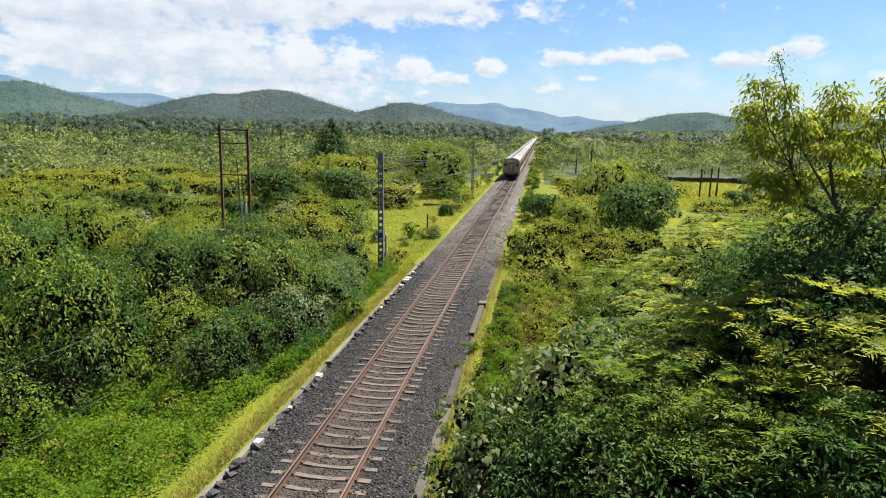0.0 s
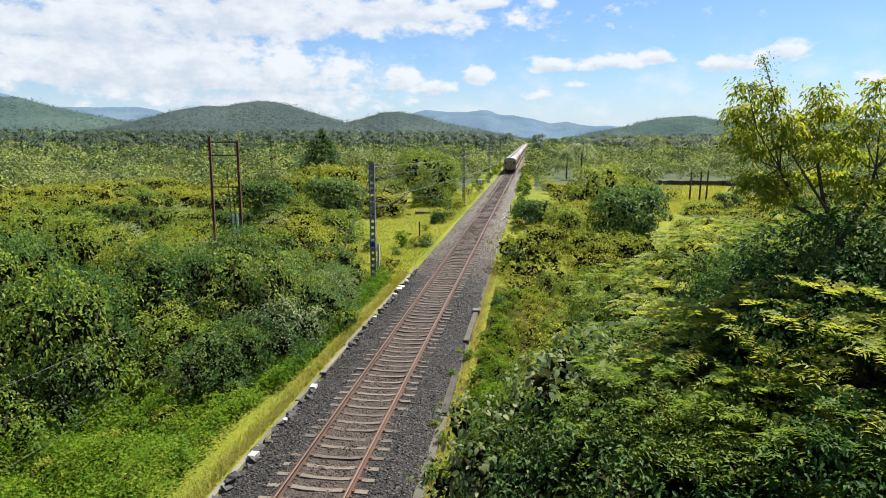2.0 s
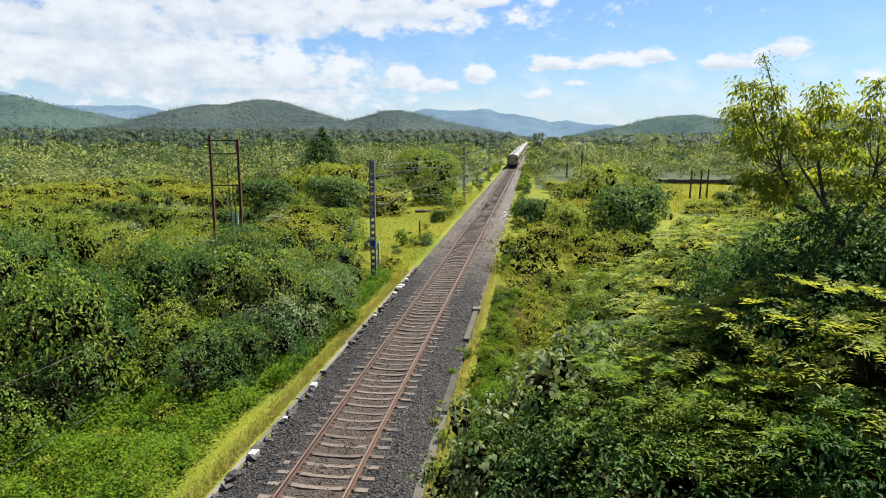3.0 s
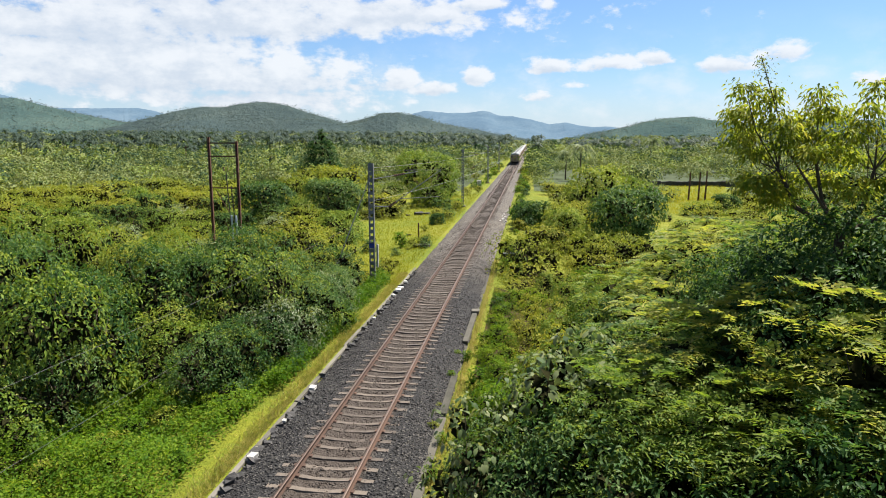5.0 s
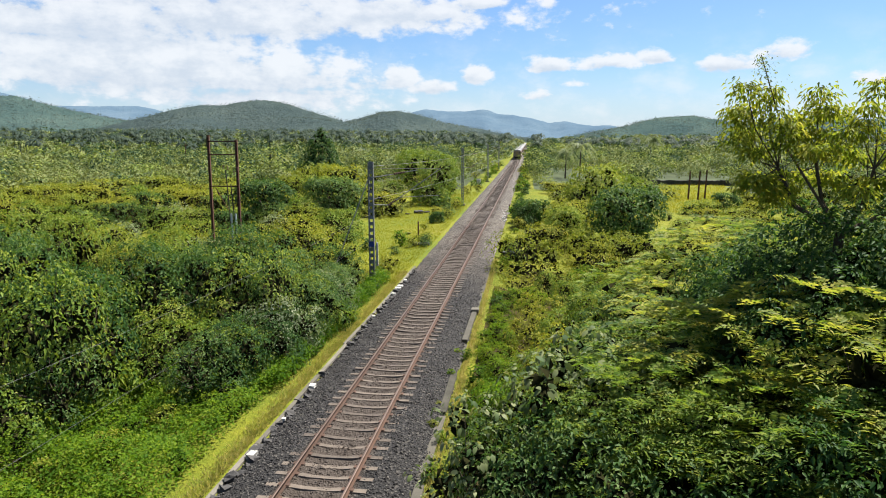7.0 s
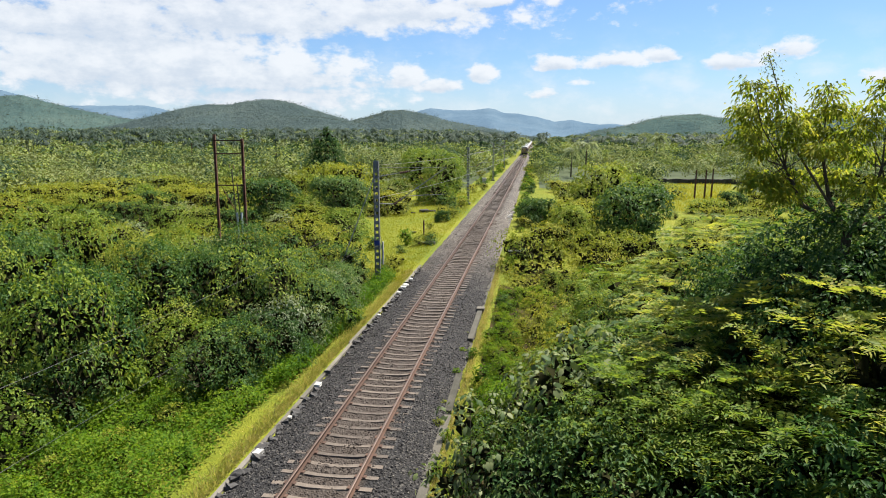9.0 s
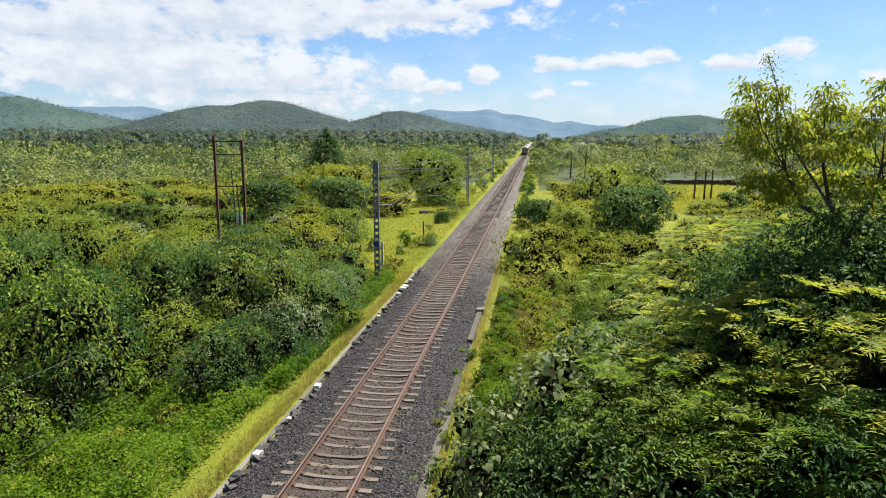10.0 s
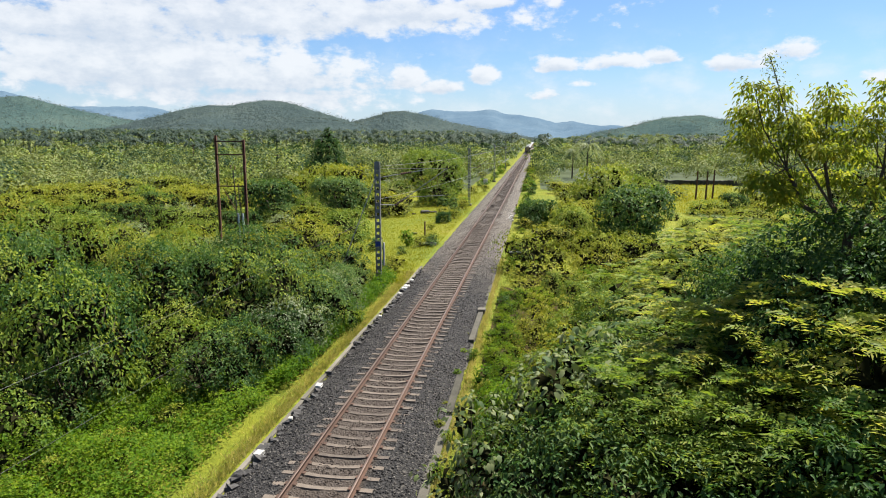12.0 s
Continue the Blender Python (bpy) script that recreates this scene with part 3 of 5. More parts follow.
wire("overhead_wire", [(-7.0, 12.0, 3.12), (-4.5, 41.1, 4.2)], 0.0045, "thin wire strung from the mast over the scrub", 0.22, UNDER_WIRE)
wire("overhead_wire", [(-7.26, 12.0, 0.95), (-4.5, 41.1, 2.6)], 0.0045, "thin wire strung from the mast over the scrub", 0.1, UNDER_WIRE)


# ---- two-pole electricity structure in the scrub ----
def make_pole_frame():
    at = Vector((-20.2, 54.0, 0))
    at.z = ground_z(at.x, at.y)
    p = thing("pole_structure", at, "rusted two-pole steel electricity structure with cross bars and cable risers", "utility pole")
    top = 8.9 - at.z
    for name, x, h in (("pole", -1.25, top + 0.25), ("pole", 1.2, top - 0.1)):
        bm = bmesh.new()
        box(bm, (0.05, 0.17, h + 0.4), (x - 0.075, 0, h / 2 - 0.2))
        box(bm, (0.05, 0.17, h + 0.4), (x + 0.075, 0, h / 2 - 0.2))
        box(bm, (0.14, 0.02, h + 0.4), (x, 0, h / 2 - 0.2))
        part(name, bm, RUST, p)
    for z in (top - 0.25, top - 1.35, top - 4.0):
        part("cross_bar", box(bmesh.new(), (2.6, 0.08, 0.10), (0, -0.1, z)), RUST, p)
    bm = bmesh.new()
    rod(bm, (-0.75, -0.15, top - 4.1), (0.3, -0.15, top - 6.0), 0.035)
    part("brace", bm, RUST, p)
    for x, z1 in ((0.25, top - 2.6), (0.65, top - 3.8)):
        bm = bmesh.new()
        rod(bm, (x + 0.35, -0.25, 0.4), (x, -0.2, z1), 0.045)
        part("cable_riser", bm, UNDER, p, "black cable riser")
        bm = bmesh.new()
        rod(bm, (x + 0.42, -0.30, -0.3), (x + 0.34, -0.3, top - 6.3), 0.08, seg=10)
        part("pipe_sleeve", bm, WHITE_PIPE, p, "pale plastic pipe")
    for x, z in ((0.10, top - 2.55), (0.45, top - 2.6), (1.0, top - 3.0), (1.3, top - 2.7), (1.35, top - 3.7)):
        bm = bmesh.new()
        for i in range(4):
            rod(bm, (x, -0.25, z + 0.09 * i), (x, -0.25, z + 0.09 * i + 0.05), 0.085, 0.05, 8)
        part("insulator", bm, PORCELAIN, p, "brown porcelain insulator")


make_pole_frame()


# ---- train ----
COACH_LEN, COACH_GAP, TRAIN_Y0, TRAIN_SPEED = 22.3, 23.5, 128.0, 23.15


def coach_body_mesh():
    """Rounded tumblehome shell with a barrel roof, end wall at y = 0, floor at z = 1.0."""
    prof = [(1.52, 1.00), (1.625, 1.35), (1.625, 2.2), (1.60, 3.0), (1.52, 3.45)]
    prof = prof + [(-x, z) for x, z in prof[::-1]]
    verts = [(x, y, z) for y in (0.0, COACH_LEN) for x, z in prof]
    k = len(prof)
    faces = [tuple(range(k)), tuple(range(2 * k - 1, k - 1, -1))] + [(i, (i + 1) % k, k + (i + 1) % k, k + i) for i in range(k)]
    return verts, faces


def make_coach():
    c = thing("train_coach", (0, TRAIN_Y0, 0), "tan and brick-red passenger coach with a pale weathered roof", "train coach", "coaches of the departing train")
    v, f = coach_body_mesh()
    me = mesh_from("body", v, f, [MAROON, TAN])
    for p in me.polygons:
        if abs(p.normal.y) > 0.9:
            p.material_index = 1
    part("body", me, None, c, "brick-red steel side walls and tan ends")
    arc = [(1.53 * math.cos(a), 3.45 + 0.60 * math.sin(a)) for a in np.linspace(0, math.pi, 13)]
    k = len(arc)
    vs = [(x, y, z) for y in (-0.06, COACH_LEN + 0.06) for x, z in arc]
    fs = [tuple(range(k)), tuple(range(2 * k - 1, k - 1, -1))] + [(i, i + 1, k + i + 1, k + i) for i in range(k - 1)] + [(k - 1, 0, k, 2 * k - 1)]
    part("roof", mesh_from("roof", vs, fs, ROOF_SILVER), None, c, "pale silver barrel roof")
    vent_mesh = finish(box(bmesh.new(), (0.5, 0.5, 0.16), (0, 0, 0), None, 0.05), "roof_vent", ROOF_SILVER)
    for i in range(7):
        o = new("roof_vent", vent_mesh)
        o.parent = c
        o.location = (0, 1.8 + 3.1 * i, 4.06)
    win = finish(box(bmesh.new(), (0.03, 1.1, 0.75), (0, 0, 0), None, 0.01), "window", GLASS_DARK)
    band = bmesh.new()
    for s in (-1, 1):
        box(band, (0.02, COACH_LEN - 0.3, 0.55), (s * 1.632, COACH_LEN / 2, 1.55))
    part("cream_band", band, CREAM, c, "cream painted band")
    for s in (-1, 1):
        for i in range(10):
            o = new("window", win)
            o.parent = c
            o.location = (s * 1.62, 2.9 + 1.83 * i, 2.45)
        d = part("door", box(bmesh.new(), (0.03, 0.75, 1.95), (s * 1.63, 1.0, 2.1), None, 0.01), TAN, c)
        part("door", box(bmesh.new(), (0.03, 0.75, 1.95), (s * 1.63, COACH_LEN - 1.0, 2.1), None, 0.01), TAN, c)
    part("end_door", box(bmesh.new(), (0.85, 0.10, 2.0), (0, -0.06, 2.15), None, 0.02), TAN, c, "dusty tan vestibule door")
    bm = bmesh.new()
    for s in (-1, 1):
        box(bm, (0.12, 0.32, 2.35), (s * 0.62, -0.18, 2.25), None, 0.04)
    box(bm, (1.36, 0.32, 0.14), (0, -0.18, 3.42), None, 0.04)
    part("vestibule_frame", bm, TAN, c)
    for s in (-1, 1):
        part("end_window", box(bmesh.new(), (0.42, 0.03, 0.55), (s * 1.1, -0.015, 2.75), None, 0.01), GLASS_DARK, c)
        bm = bmesh.new()
        rod(bm, (s * 0.98, 0.0, 1.08), (s * 0.98, -0.42, 1.08), 0.09, 0.09, 10)
        rod(bm, (s * 0.98, -0.42, 1.08), (s * 0.98, -0.50, 1.08), 0.24, 0.24, 14)
        part("buffer", bm, UNDER, c, "round black steel buffer")
    bm = bmesh.new()
    box(bm, (2.6, COACH_LEN - 0.2, 0.28), (0, COACH_LEN / 2, 0.90), None, 0.03)
    box(bm, (1.9, 5.0, 0.5), (0, COACH_LEN / 2, 0.6), None, 0.05)
    part("underframe", bm, UNDER, c, "grimy black underframe")
    bm = bmesh.new()
    box(bm, (0.3, 0.5, 0.3), (0, -0.2, 0.95), None, 0.04)
    part("coupler", bm, UNDER, c)
    for y in (3.7, COACH_LEN - 3.7):
        bm = bmesh.new()
        for s in (-1, 1):
            box(bm, (0.16, 3.2, 0.30), (s * 1.1, y, 0.62), None, 0.04)
        box(bm, (2.2, 0.4, 0.25), (0, y, 0.62), None, 0.04)
        bogie = part("bogie", bm, UNDER, c)
        for dy in (-1.3, 1.3):
            bm = bmesh.new()
            for s in (-1, 1):
                rod(bm, (s * 0.80, y + dy, 0.457), (s * 0.93, y + dy, 0.457), 0.457, 0.457, 18)
            rod(bm, (-0.8, y + dy, 0.457), (0.8, y + dy, 0.457), 0.08, 0.08, 8)
            part("wheelset", bm, RUST, bogie)
    return c


COACHES = [make_coach()]
for i in range(1, 19):
    COACHES.append(copy_thing(COACHES[0], pose(0, TRAIN_Y0 + COACH_GAP * i, 0)))
tagged(COACHES[0], "tan-ended last passenger coach with a yellow tail marking")
bm = bmesh.new()
for a, b in (((-0.28, 1.7), (0.30, 2.85)), ((-0.30, 2.80), (0.0, 2.25))):
    d = Vector((b[0] - a[0], 0, b[1] - a[1]))
    box(bm, (0.13, 0.012, d.length), ((a[0] + b[0]) / 2, -0.118, (a[1] + b[1]) / 2), Matrix.Rotation(math.atan2(d.x, d.z), 4, "Y"))
part("tail_mark", bm, SIGN_YELLOW, COACHES[0], "yellow painted strokes")


# ---- hills ----
# azimuth from the line (degrees, right positive) and rise over distance along each skyline
RIDGES = {
    "near_left": [(-44.6, 0.0435), (-40.8, 0.0510), (-39.4, 0.0524), (-37.7, 0.0443), (-35.9, 0.0350), (-33.3, 0.0271), (-29.8, 0.0172), (-26.5, 0.0067)],
    "far_left": [(-45.4, 0.0609), (-42.0, 0.0602), (-40.7, 0.0578), (-38.7, 0.0507), (-37.0, 0.0425), (-33.7, 0.0431), (-31.3, 0.0439), (-30.1, 0.0398), (-28.5, 0.0303), (-25.6, 0.0153)],
    "main": [(-36.8, 0.0033), (-34.5, 0.0122), (-31.4, 0.0275), (-28.9, 0.0393), (-27.0, 0.0459), (-25.1, 0.0457), (-23.3, 0.0515), (-22.0, 0.0534), (-20.4, 0.0498), (-18.4, 0.0382), (-16.1, 0.0272), (-14.2, 0.0184), (-10.9, 0.0038)],
    "second": [(-19.4, 0.0037), (-16.6, 0.0200), (-14.2, 0.0306), (-12.3, 0.0396), (-11.2, 0.0396), (-9.7, 0.0340), (-7.6, 0.0234), (-4.8, 0.0153), (-2.4, 0.0071), (0.4, 0.0005)],
    "blue": [(-14.7, 0.0079), (-11.9, 0.0242), (-9.7, 0.0389), (-8.8, 0.0421), (-7.1, 0.0397), (-5.7, 0.0397), (-4.3, 0.0429), (-3.6, 0.0420), (-2.9, 0.0371), (-1.5, 0.0354), (-0.1, 0.0313), (1.6, 0.0239), (2.9, 0.0270), (4.1, 0.0221), (6.4, 0.0164), (8.6, 0.0068)],
    "right": [(3.2, 0.0037), (5.9, 0.0133), (7.7, 0.0179), (9.4, 0.0255), (11.1, 0.0291), (12.8, 0.0311), (14.5, 0.0270), (16.1, 0.0214), (18.4, 0.0166), (21.1, 0.0091)],
    "far_right": [(14.5, 0.0035), (16.9, 0.0198), (19.2, 0.0252), (21.4, 0.0240), (23.5, 0.0263), (25.1, 0.0238), (27.4, 0.0264), (30.0, 0.0127)],
}


def hill_material(name, stops, haze_glow=0.0):
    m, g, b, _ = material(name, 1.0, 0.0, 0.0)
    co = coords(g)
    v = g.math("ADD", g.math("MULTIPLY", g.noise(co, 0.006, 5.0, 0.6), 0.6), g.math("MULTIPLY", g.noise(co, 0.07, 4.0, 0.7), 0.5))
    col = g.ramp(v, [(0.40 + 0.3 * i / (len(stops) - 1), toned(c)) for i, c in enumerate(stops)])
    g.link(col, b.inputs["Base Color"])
    # blue emission mixed in as distance haze; the hill itself gives no light
    if haze_glow:
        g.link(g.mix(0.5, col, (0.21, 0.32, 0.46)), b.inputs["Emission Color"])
        b.inputs["Emission Strength"].default_value = haze_glow
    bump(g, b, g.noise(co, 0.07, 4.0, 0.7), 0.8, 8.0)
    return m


# hillside colours shifted towards blue-grey to carry the haze
HILL_SOIL = hill_material("hazed_wooded_hillside", [(0.038, 0.058, 0.062), (0.058, 0.082, 0.082), (0.086, 0.112, 0.104)])
HILL_BLUE = hill_material("hazed_distant_ridge", [(0.035, 0.06, 0.085), (0.055, 0.085, 0.11), (0.08, 0.11, 0.13)], 0.42)
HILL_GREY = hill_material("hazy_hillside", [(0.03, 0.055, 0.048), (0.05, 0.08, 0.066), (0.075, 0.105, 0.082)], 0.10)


def quad_cloud(points, normals, sizes, r, aspect=0.55, fold=0.12, tips=None, droop=0.25):
    """Folded leaf blades: four points and two triangles each."""
    n = len(points)
    nn = normals / np.linalg.norm(normals, axis=1, keepdims=True)
    d = r.normal(0, 1, (n, 3)) if tips is None else tips + r.normal(0, 0.35, (n, 3))
    d -= nn * np.sum(d * nn, 1, keepdims=True)
    d /= np.linalg.norm(d, axis=1, keepdims=True) + 1e-6
    b = np.cross(nn, d)
    s = sizes[:, None]
    half = s * aspect * 0.5
    mid = points + d * s * 0.45
    verts = np.stack([points, mid + b * half + nn * s * fold, points + d * s - nn * s * droop * 0.5 - np.array([0, 0, 1.0]) * s * droop * 0.5,
                      mid - b * half + nn * s * fold], 1).reshape(-1, 3)
    k = 4 * np.arange(n)[:, None]
    faces = np.stack([k + [0, 1, 2], k + [0, 2, 3]], 1).reshape(-1, 3)
    return verts, faces


def oval_cloud(points, normals, sizes, r, aspect, tips, droop):
    """Broad oval blades, folded along the midrib and bending at the tip: six points and four triangles each."""
    n = len(points)
    nn = normals / np.linalg.norm(normals, axis=1, keepdims=True)
    d = tips + r.normal(0, 0.25, (n, 3))
    d -= nn * np.sum(d * nn, 1, keepdims=True)
    d /= np.linalg.norm(d, axis=1, keepdims=True) + 1e-6
    b = np.cross(nn, d)
    s = sizes[:, None]
    half = s * aspect * 0.5
    down = np.array([0, 0, 1.0]) * s * droop
    rows = [points]
    for k, w in ((0.3, 0.95), (0.7, 0.85)):
        m = points + d * s * k - down * k * k + nn * s * 0.07
        rows += [m + b * half * w, m - b * half * w]
    rows.append(points + d * s - down)
    k = 6 * np.arange(n)[:, None]
    faces = np.stack([k + [0, 1, 2], k + [1, 3, 4], k + [1, 4, 2], k + [3, 5, 4]], 1).reshape(-1, 3)
    return np.stack(rows, 1).reshape(-1, 3), faces


def make_hill(name, ridge, dist, depth, mat, trees, tree_mat, label):
    r = np.random.default_rng(len(name) * 7 + int(dist))
    az = np.array([p[0] for p in RIDGES[ridge]])
    hh = np.array([p[1] for p in RIDGES[ridge]]) - (0.0016 if trees else 0.0024)
    A = np.linspace(az[0], az[-1], 160)
    Hh = np.interp(A, az, hh)
    Hh = np.convolve(np.pad(Hh, 1, "edge"), np.ones(3) / 3, "valid") * dist + EYE[2]
    Hh += np.array([nz(a, 0, 1.3, dist * 0.01) + 0.6 * nz(a, 3, 4.1, dist * 0.01) for a in A]) * dist * 0.0008
    rows = 26
    verts = []
    for j in range(rows + 6):
        k = j / rows
        rise = 0.5 - 0.5 * math.cos(math.pi * min(k, 1.0)) if k <= 1 else 1 - (k - 1) * 2.0
        for a, top in zip(A, Hh):
            rr = dist - depth * (1 - k)
            x, y = EYE[0] + rr * math.sin(radians(a)), rr * math.cos(radians(a))
            ridge_noise = depth * 0.05 * nz(x, y, 3.5 / depth, 4.0) * math.sin(math.pi * min(k, 1.0))
            verts.append((x, y, (top + 3) * rise - 3 + ridge_noise))
    n = len(A)
    j, i = np.meshgrid(np.arange(rows + 5), np.arange(n - 1), indexing="ij")
    a = (j * n + i).ravel()
    ob = new(name, mesh_from(name, verts, np.stack([a, a + 1, a + n + 1, a + n], 1), mat, True))
    tagged(ob, label, "hill", kind="structure")
    if trees:
        V = np.array(verts)
        pick = r.integers(0, (rows + 1) * n, trees)
        P = V[pick] + r.normal(0, 1, (trees, 3)) * np.array([depth / 50, depth / 50, 0.6])
        size = r.uniform(0.6, 1.4, trees) * dist / 950
        pts = np.repeat(P, 2, 0) + r.normal(0, 0.4, (trees * 2, 3)) * np.repeat(size, 2)[:, None]
        nrm = r.normal(0, 0.45, (trees * 2, 3)) + np.array([0.2, -0.5, 1.2])
        v, f = quad_cloud(pts, nrm, np.repeat(size, 2) * 1.1, r, 0.9, 0.2)
        o = new(name + "_woods", mesh_from(name + "_woods", v, f, tree_mat))
        tagged(o, "grey-green woods covering the hillside", "woods", kind="stuff")


make_hill("far_ridge_left", "far_left", 4300, 1100, HILL_BLUE, 0, None, "distant wooded ridge glowing faintly with painted blue-grey haze")
make_hill("far_ridge", "blue", 4500, 1200, HILL_BLUE, 0, None, "distant mountain ridge glowing faintly with painted blue haze")
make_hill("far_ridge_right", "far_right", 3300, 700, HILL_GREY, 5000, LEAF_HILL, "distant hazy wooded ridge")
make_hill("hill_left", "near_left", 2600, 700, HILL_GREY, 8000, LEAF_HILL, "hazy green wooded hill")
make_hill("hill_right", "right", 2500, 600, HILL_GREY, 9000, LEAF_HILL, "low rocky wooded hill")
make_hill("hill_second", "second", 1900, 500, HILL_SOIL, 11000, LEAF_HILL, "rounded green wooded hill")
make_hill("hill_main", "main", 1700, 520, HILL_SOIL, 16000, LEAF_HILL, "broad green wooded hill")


# ---- plants ----
def on_crown(r, lobes, count, low, tries=7):
    """Points spread evenly over the outside of overlapping lobes, with the way out at each."""
    L = np.array(lobes, float)
    w = L[:, 3] * L[:, 4] + L[:, 5] * L[:, 3]
    n = count * 16
    which = r.choice(len(L), n, p=w / w.sum())
    d = r.normal(0, 1, (n, 3))
    d /= np.linalg.norm(d, axis=1, keepdims=True)
    d[:, 2] = np.where(d[:, 2] < low, -d[:, 2] * 0.6, d[:, 2])
    d /= np.linalg.norm(d, axis=1, keepdims=True)
    c = L[which, :3] + d * L[which, 3:6]
    q = np.linalg.norm((c[:, None] - L[None, :, :3]) / L[None, :, 3:6], axis=2)
    q[np.arange(n), which] = 9.0
    free = np.nonzero(q.min(1) > 0.86)[0] if len(L) > 1 else np.arange(n)
    if len(free) < count * 2:
        free = np.argsort(-q.min(1))[:count * 2]
    chosen = [free[0]]
    gap = np.full(n, 1e9)
    for i in range(1, count):
        gap = np.minimum(gap, np.linalg.norm(c - c[chosen[-1]], axis=1))
        pick = r.choice(free, tries)
        chosen.append(pick[np.argmax(gap[pick])])
    ids = np.array(chosen)
    return c[ids], d[ids]


def lobe_leaves(r, lobes, clumps, per, leaf, clump_r, low=-0.35, aspect=0.55, droop=0.3):
    """Sprays of leaves, each a small sloping umbrella, in layers on the outside of several overlapping lobes."""
    c, d = on_crown(r, lobes, clumps, low)
    c = c + d * clump_r * r.uniform(-0.7, 0.35, (clumps, 1))
    axis = d * 0.7 + np.array([0, 0, 0.65]) + r.normal(0, 0.16, d.shape)
    axis /= np.linalg.norm(axis, axis=1, keepdims=True)
    e1 = np.cross(axis, r.normal(0, 1, d.shape))
    e1 /= np.linalg.norm(e1, axis=1, keepdims=True)
    e2 = np.cross(axis, e1)
    cr = np.repeat(clump_r * r.uniform(0.6, 1.35, (clumps, 1)), per, 0)
    A, E1, E2, C = (np.repeat(v, per, 0) for v in (axis, e1, e2, c))
    rho = np.sqrt(r.random((clumps * per, 1)))
    ang = r.uniform(0, 6.283, (clumps * per, 1))
    radial = E1 * np.cos(ang) + E2 * np.sin(ang)
    P = C + radial * rho * cr - A * rho ** 2 * cr * 0.5 + r.normal(0, 0.13, (clumps * per, 3)) * cr
    N = A + radial * rho * 0.45 + r.normal(0, 0.30, P.shape)
    T = radial + np.array([0, 0, -0.2]) + r.normal(0, 0.3, P.shape)
    S = leaf * r.uniform(0.6, 1.3, len(P))
    if aspect > 0.58:
        return oval_cloud(P, N, S, r, aspect, T, droop), c
    return quad_cloud(P, N, S, r, aspect, 0.10, T, droop), c


def frond_leaves(r, lobes, fronds, length, pairs, leaflet, low=-0.1):
    """Feathered leaves: leaflets in pairs along an arching midrib, held in level layers round the twig ends."""
    twigs = max(1, fronds // 6)
    c0, d0 = on_crown(r, lobes, twigs, low)
    c = np.repeat(c0, 6, 0)
    d = np.repeat(d0, 6, 0)
    fronds = len(c)
    turn = np.tile(np.arange(6) * 1.047, twigs) + np.repeat(r.uniform(0, 6.28, twigs), 6)
    out = np.stack([np.cos(turn), np.sin(turn), np.full(fronds, 0.12)], 1) + d * 0.7 + r.normal(0, 0.18, d.shape)
    out /= np.linalg.norm(out, axis=1, keepdims=True)
    side = np.cross(out, np.array([0, 0, 1.0]))
    side /= np.linalg.norm(side, axis=1, keepdims=True) + 1e-6
    up = np.cross(side, out)
    ln = length * r.uniform(0.65, 1.25, (fronds, 1))
    P, N, T = [], [], []
    for i in range(pairs):
        k = (i + 1) / pairs
        p = c + out * ln * k - np.array([0, 0, 1.0]) * ln * 0.42 * k * k
        tang = out - np.array([0, 0, 1.0]) * 0.8 * k
        for s in (-1, 1):
            P.append(p)
            N.append(up + r.normal(0, 0.18, d.shape))
            T.append(side * s * (1.15 - 0.6 * k) + tang * 0.55 - np.array([0, 0, 0.15]))
    P, N, T = (np.concatenate(a) for a in (P, N, T))
    n = len(P)
    S = (leaflet * r.uniform(0.75, 1.2, n))[:, None]
    nn = N / np.linalg.norm(N, axis=1, keepdims=True)
    T = T - nn * np.sum(T * nn, 1, keepdims=True)
    T /= np.linalg.norm(T, axis=1, keepdims=True)
    b = np.cross(nn, T)
    verts = np.stack([P, P + T * S * 0.4 + b * S * 0.17, P + T * S - np.array([0, 0, 1.0]) * S * 0.18, P + T * S * 0.4 - b * S * 0.17], 1).reshape(-1, 3)
    k = 4 * np.arange(n)[:, None]
    return (verts, np.stack([k + [0, 1, 2], k + [0, 2, 3]], 1).reshape(-1, 3)), c0


def stems_mesh(r, ends, count, thick, fork=0.3, lobes=None, mat=None):
    """A short trunk that forks into tapering limbs towards the crown."""
    bm = bmesh.new()
    ends = ends[r.choice(len(ends), min(count, len(ends)), replace=False)]
    mid = Vector(ends.mean(0)) * fork
    rod(bm, (0, 0, -0.3), mid, thick, thick * 0.75, 7)
    for e in ends:
        e = Vector(e) * 0.96
        knee = mid.lerp(e, 0.5) + Vector(r.normal(0, 0.12, 3)) * mid.length
        rod(bm, mid, knee, thick * 0.5, thick * 0.3, 4)
        rod(bm, knee, e, thick * 0.3, thick * 0.07, 3)
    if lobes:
        # dark quads inside the crown: shade between the sprays painted as near-black twigs
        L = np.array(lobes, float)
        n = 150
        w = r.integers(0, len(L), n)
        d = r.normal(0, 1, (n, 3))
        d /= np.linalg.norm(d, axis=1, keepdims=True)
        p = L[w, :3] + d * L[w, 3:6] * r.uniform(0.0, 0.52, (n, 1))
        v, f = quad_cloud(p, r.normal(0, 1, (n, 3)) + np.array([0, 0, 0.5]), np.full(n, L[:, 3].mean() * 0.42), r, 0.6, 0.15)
        return finish(bm, "stem", BARK), mesh_from("twig_tangle", v, f, SHADE_TWIG)
    return finish(bm, "stem", BARK), None


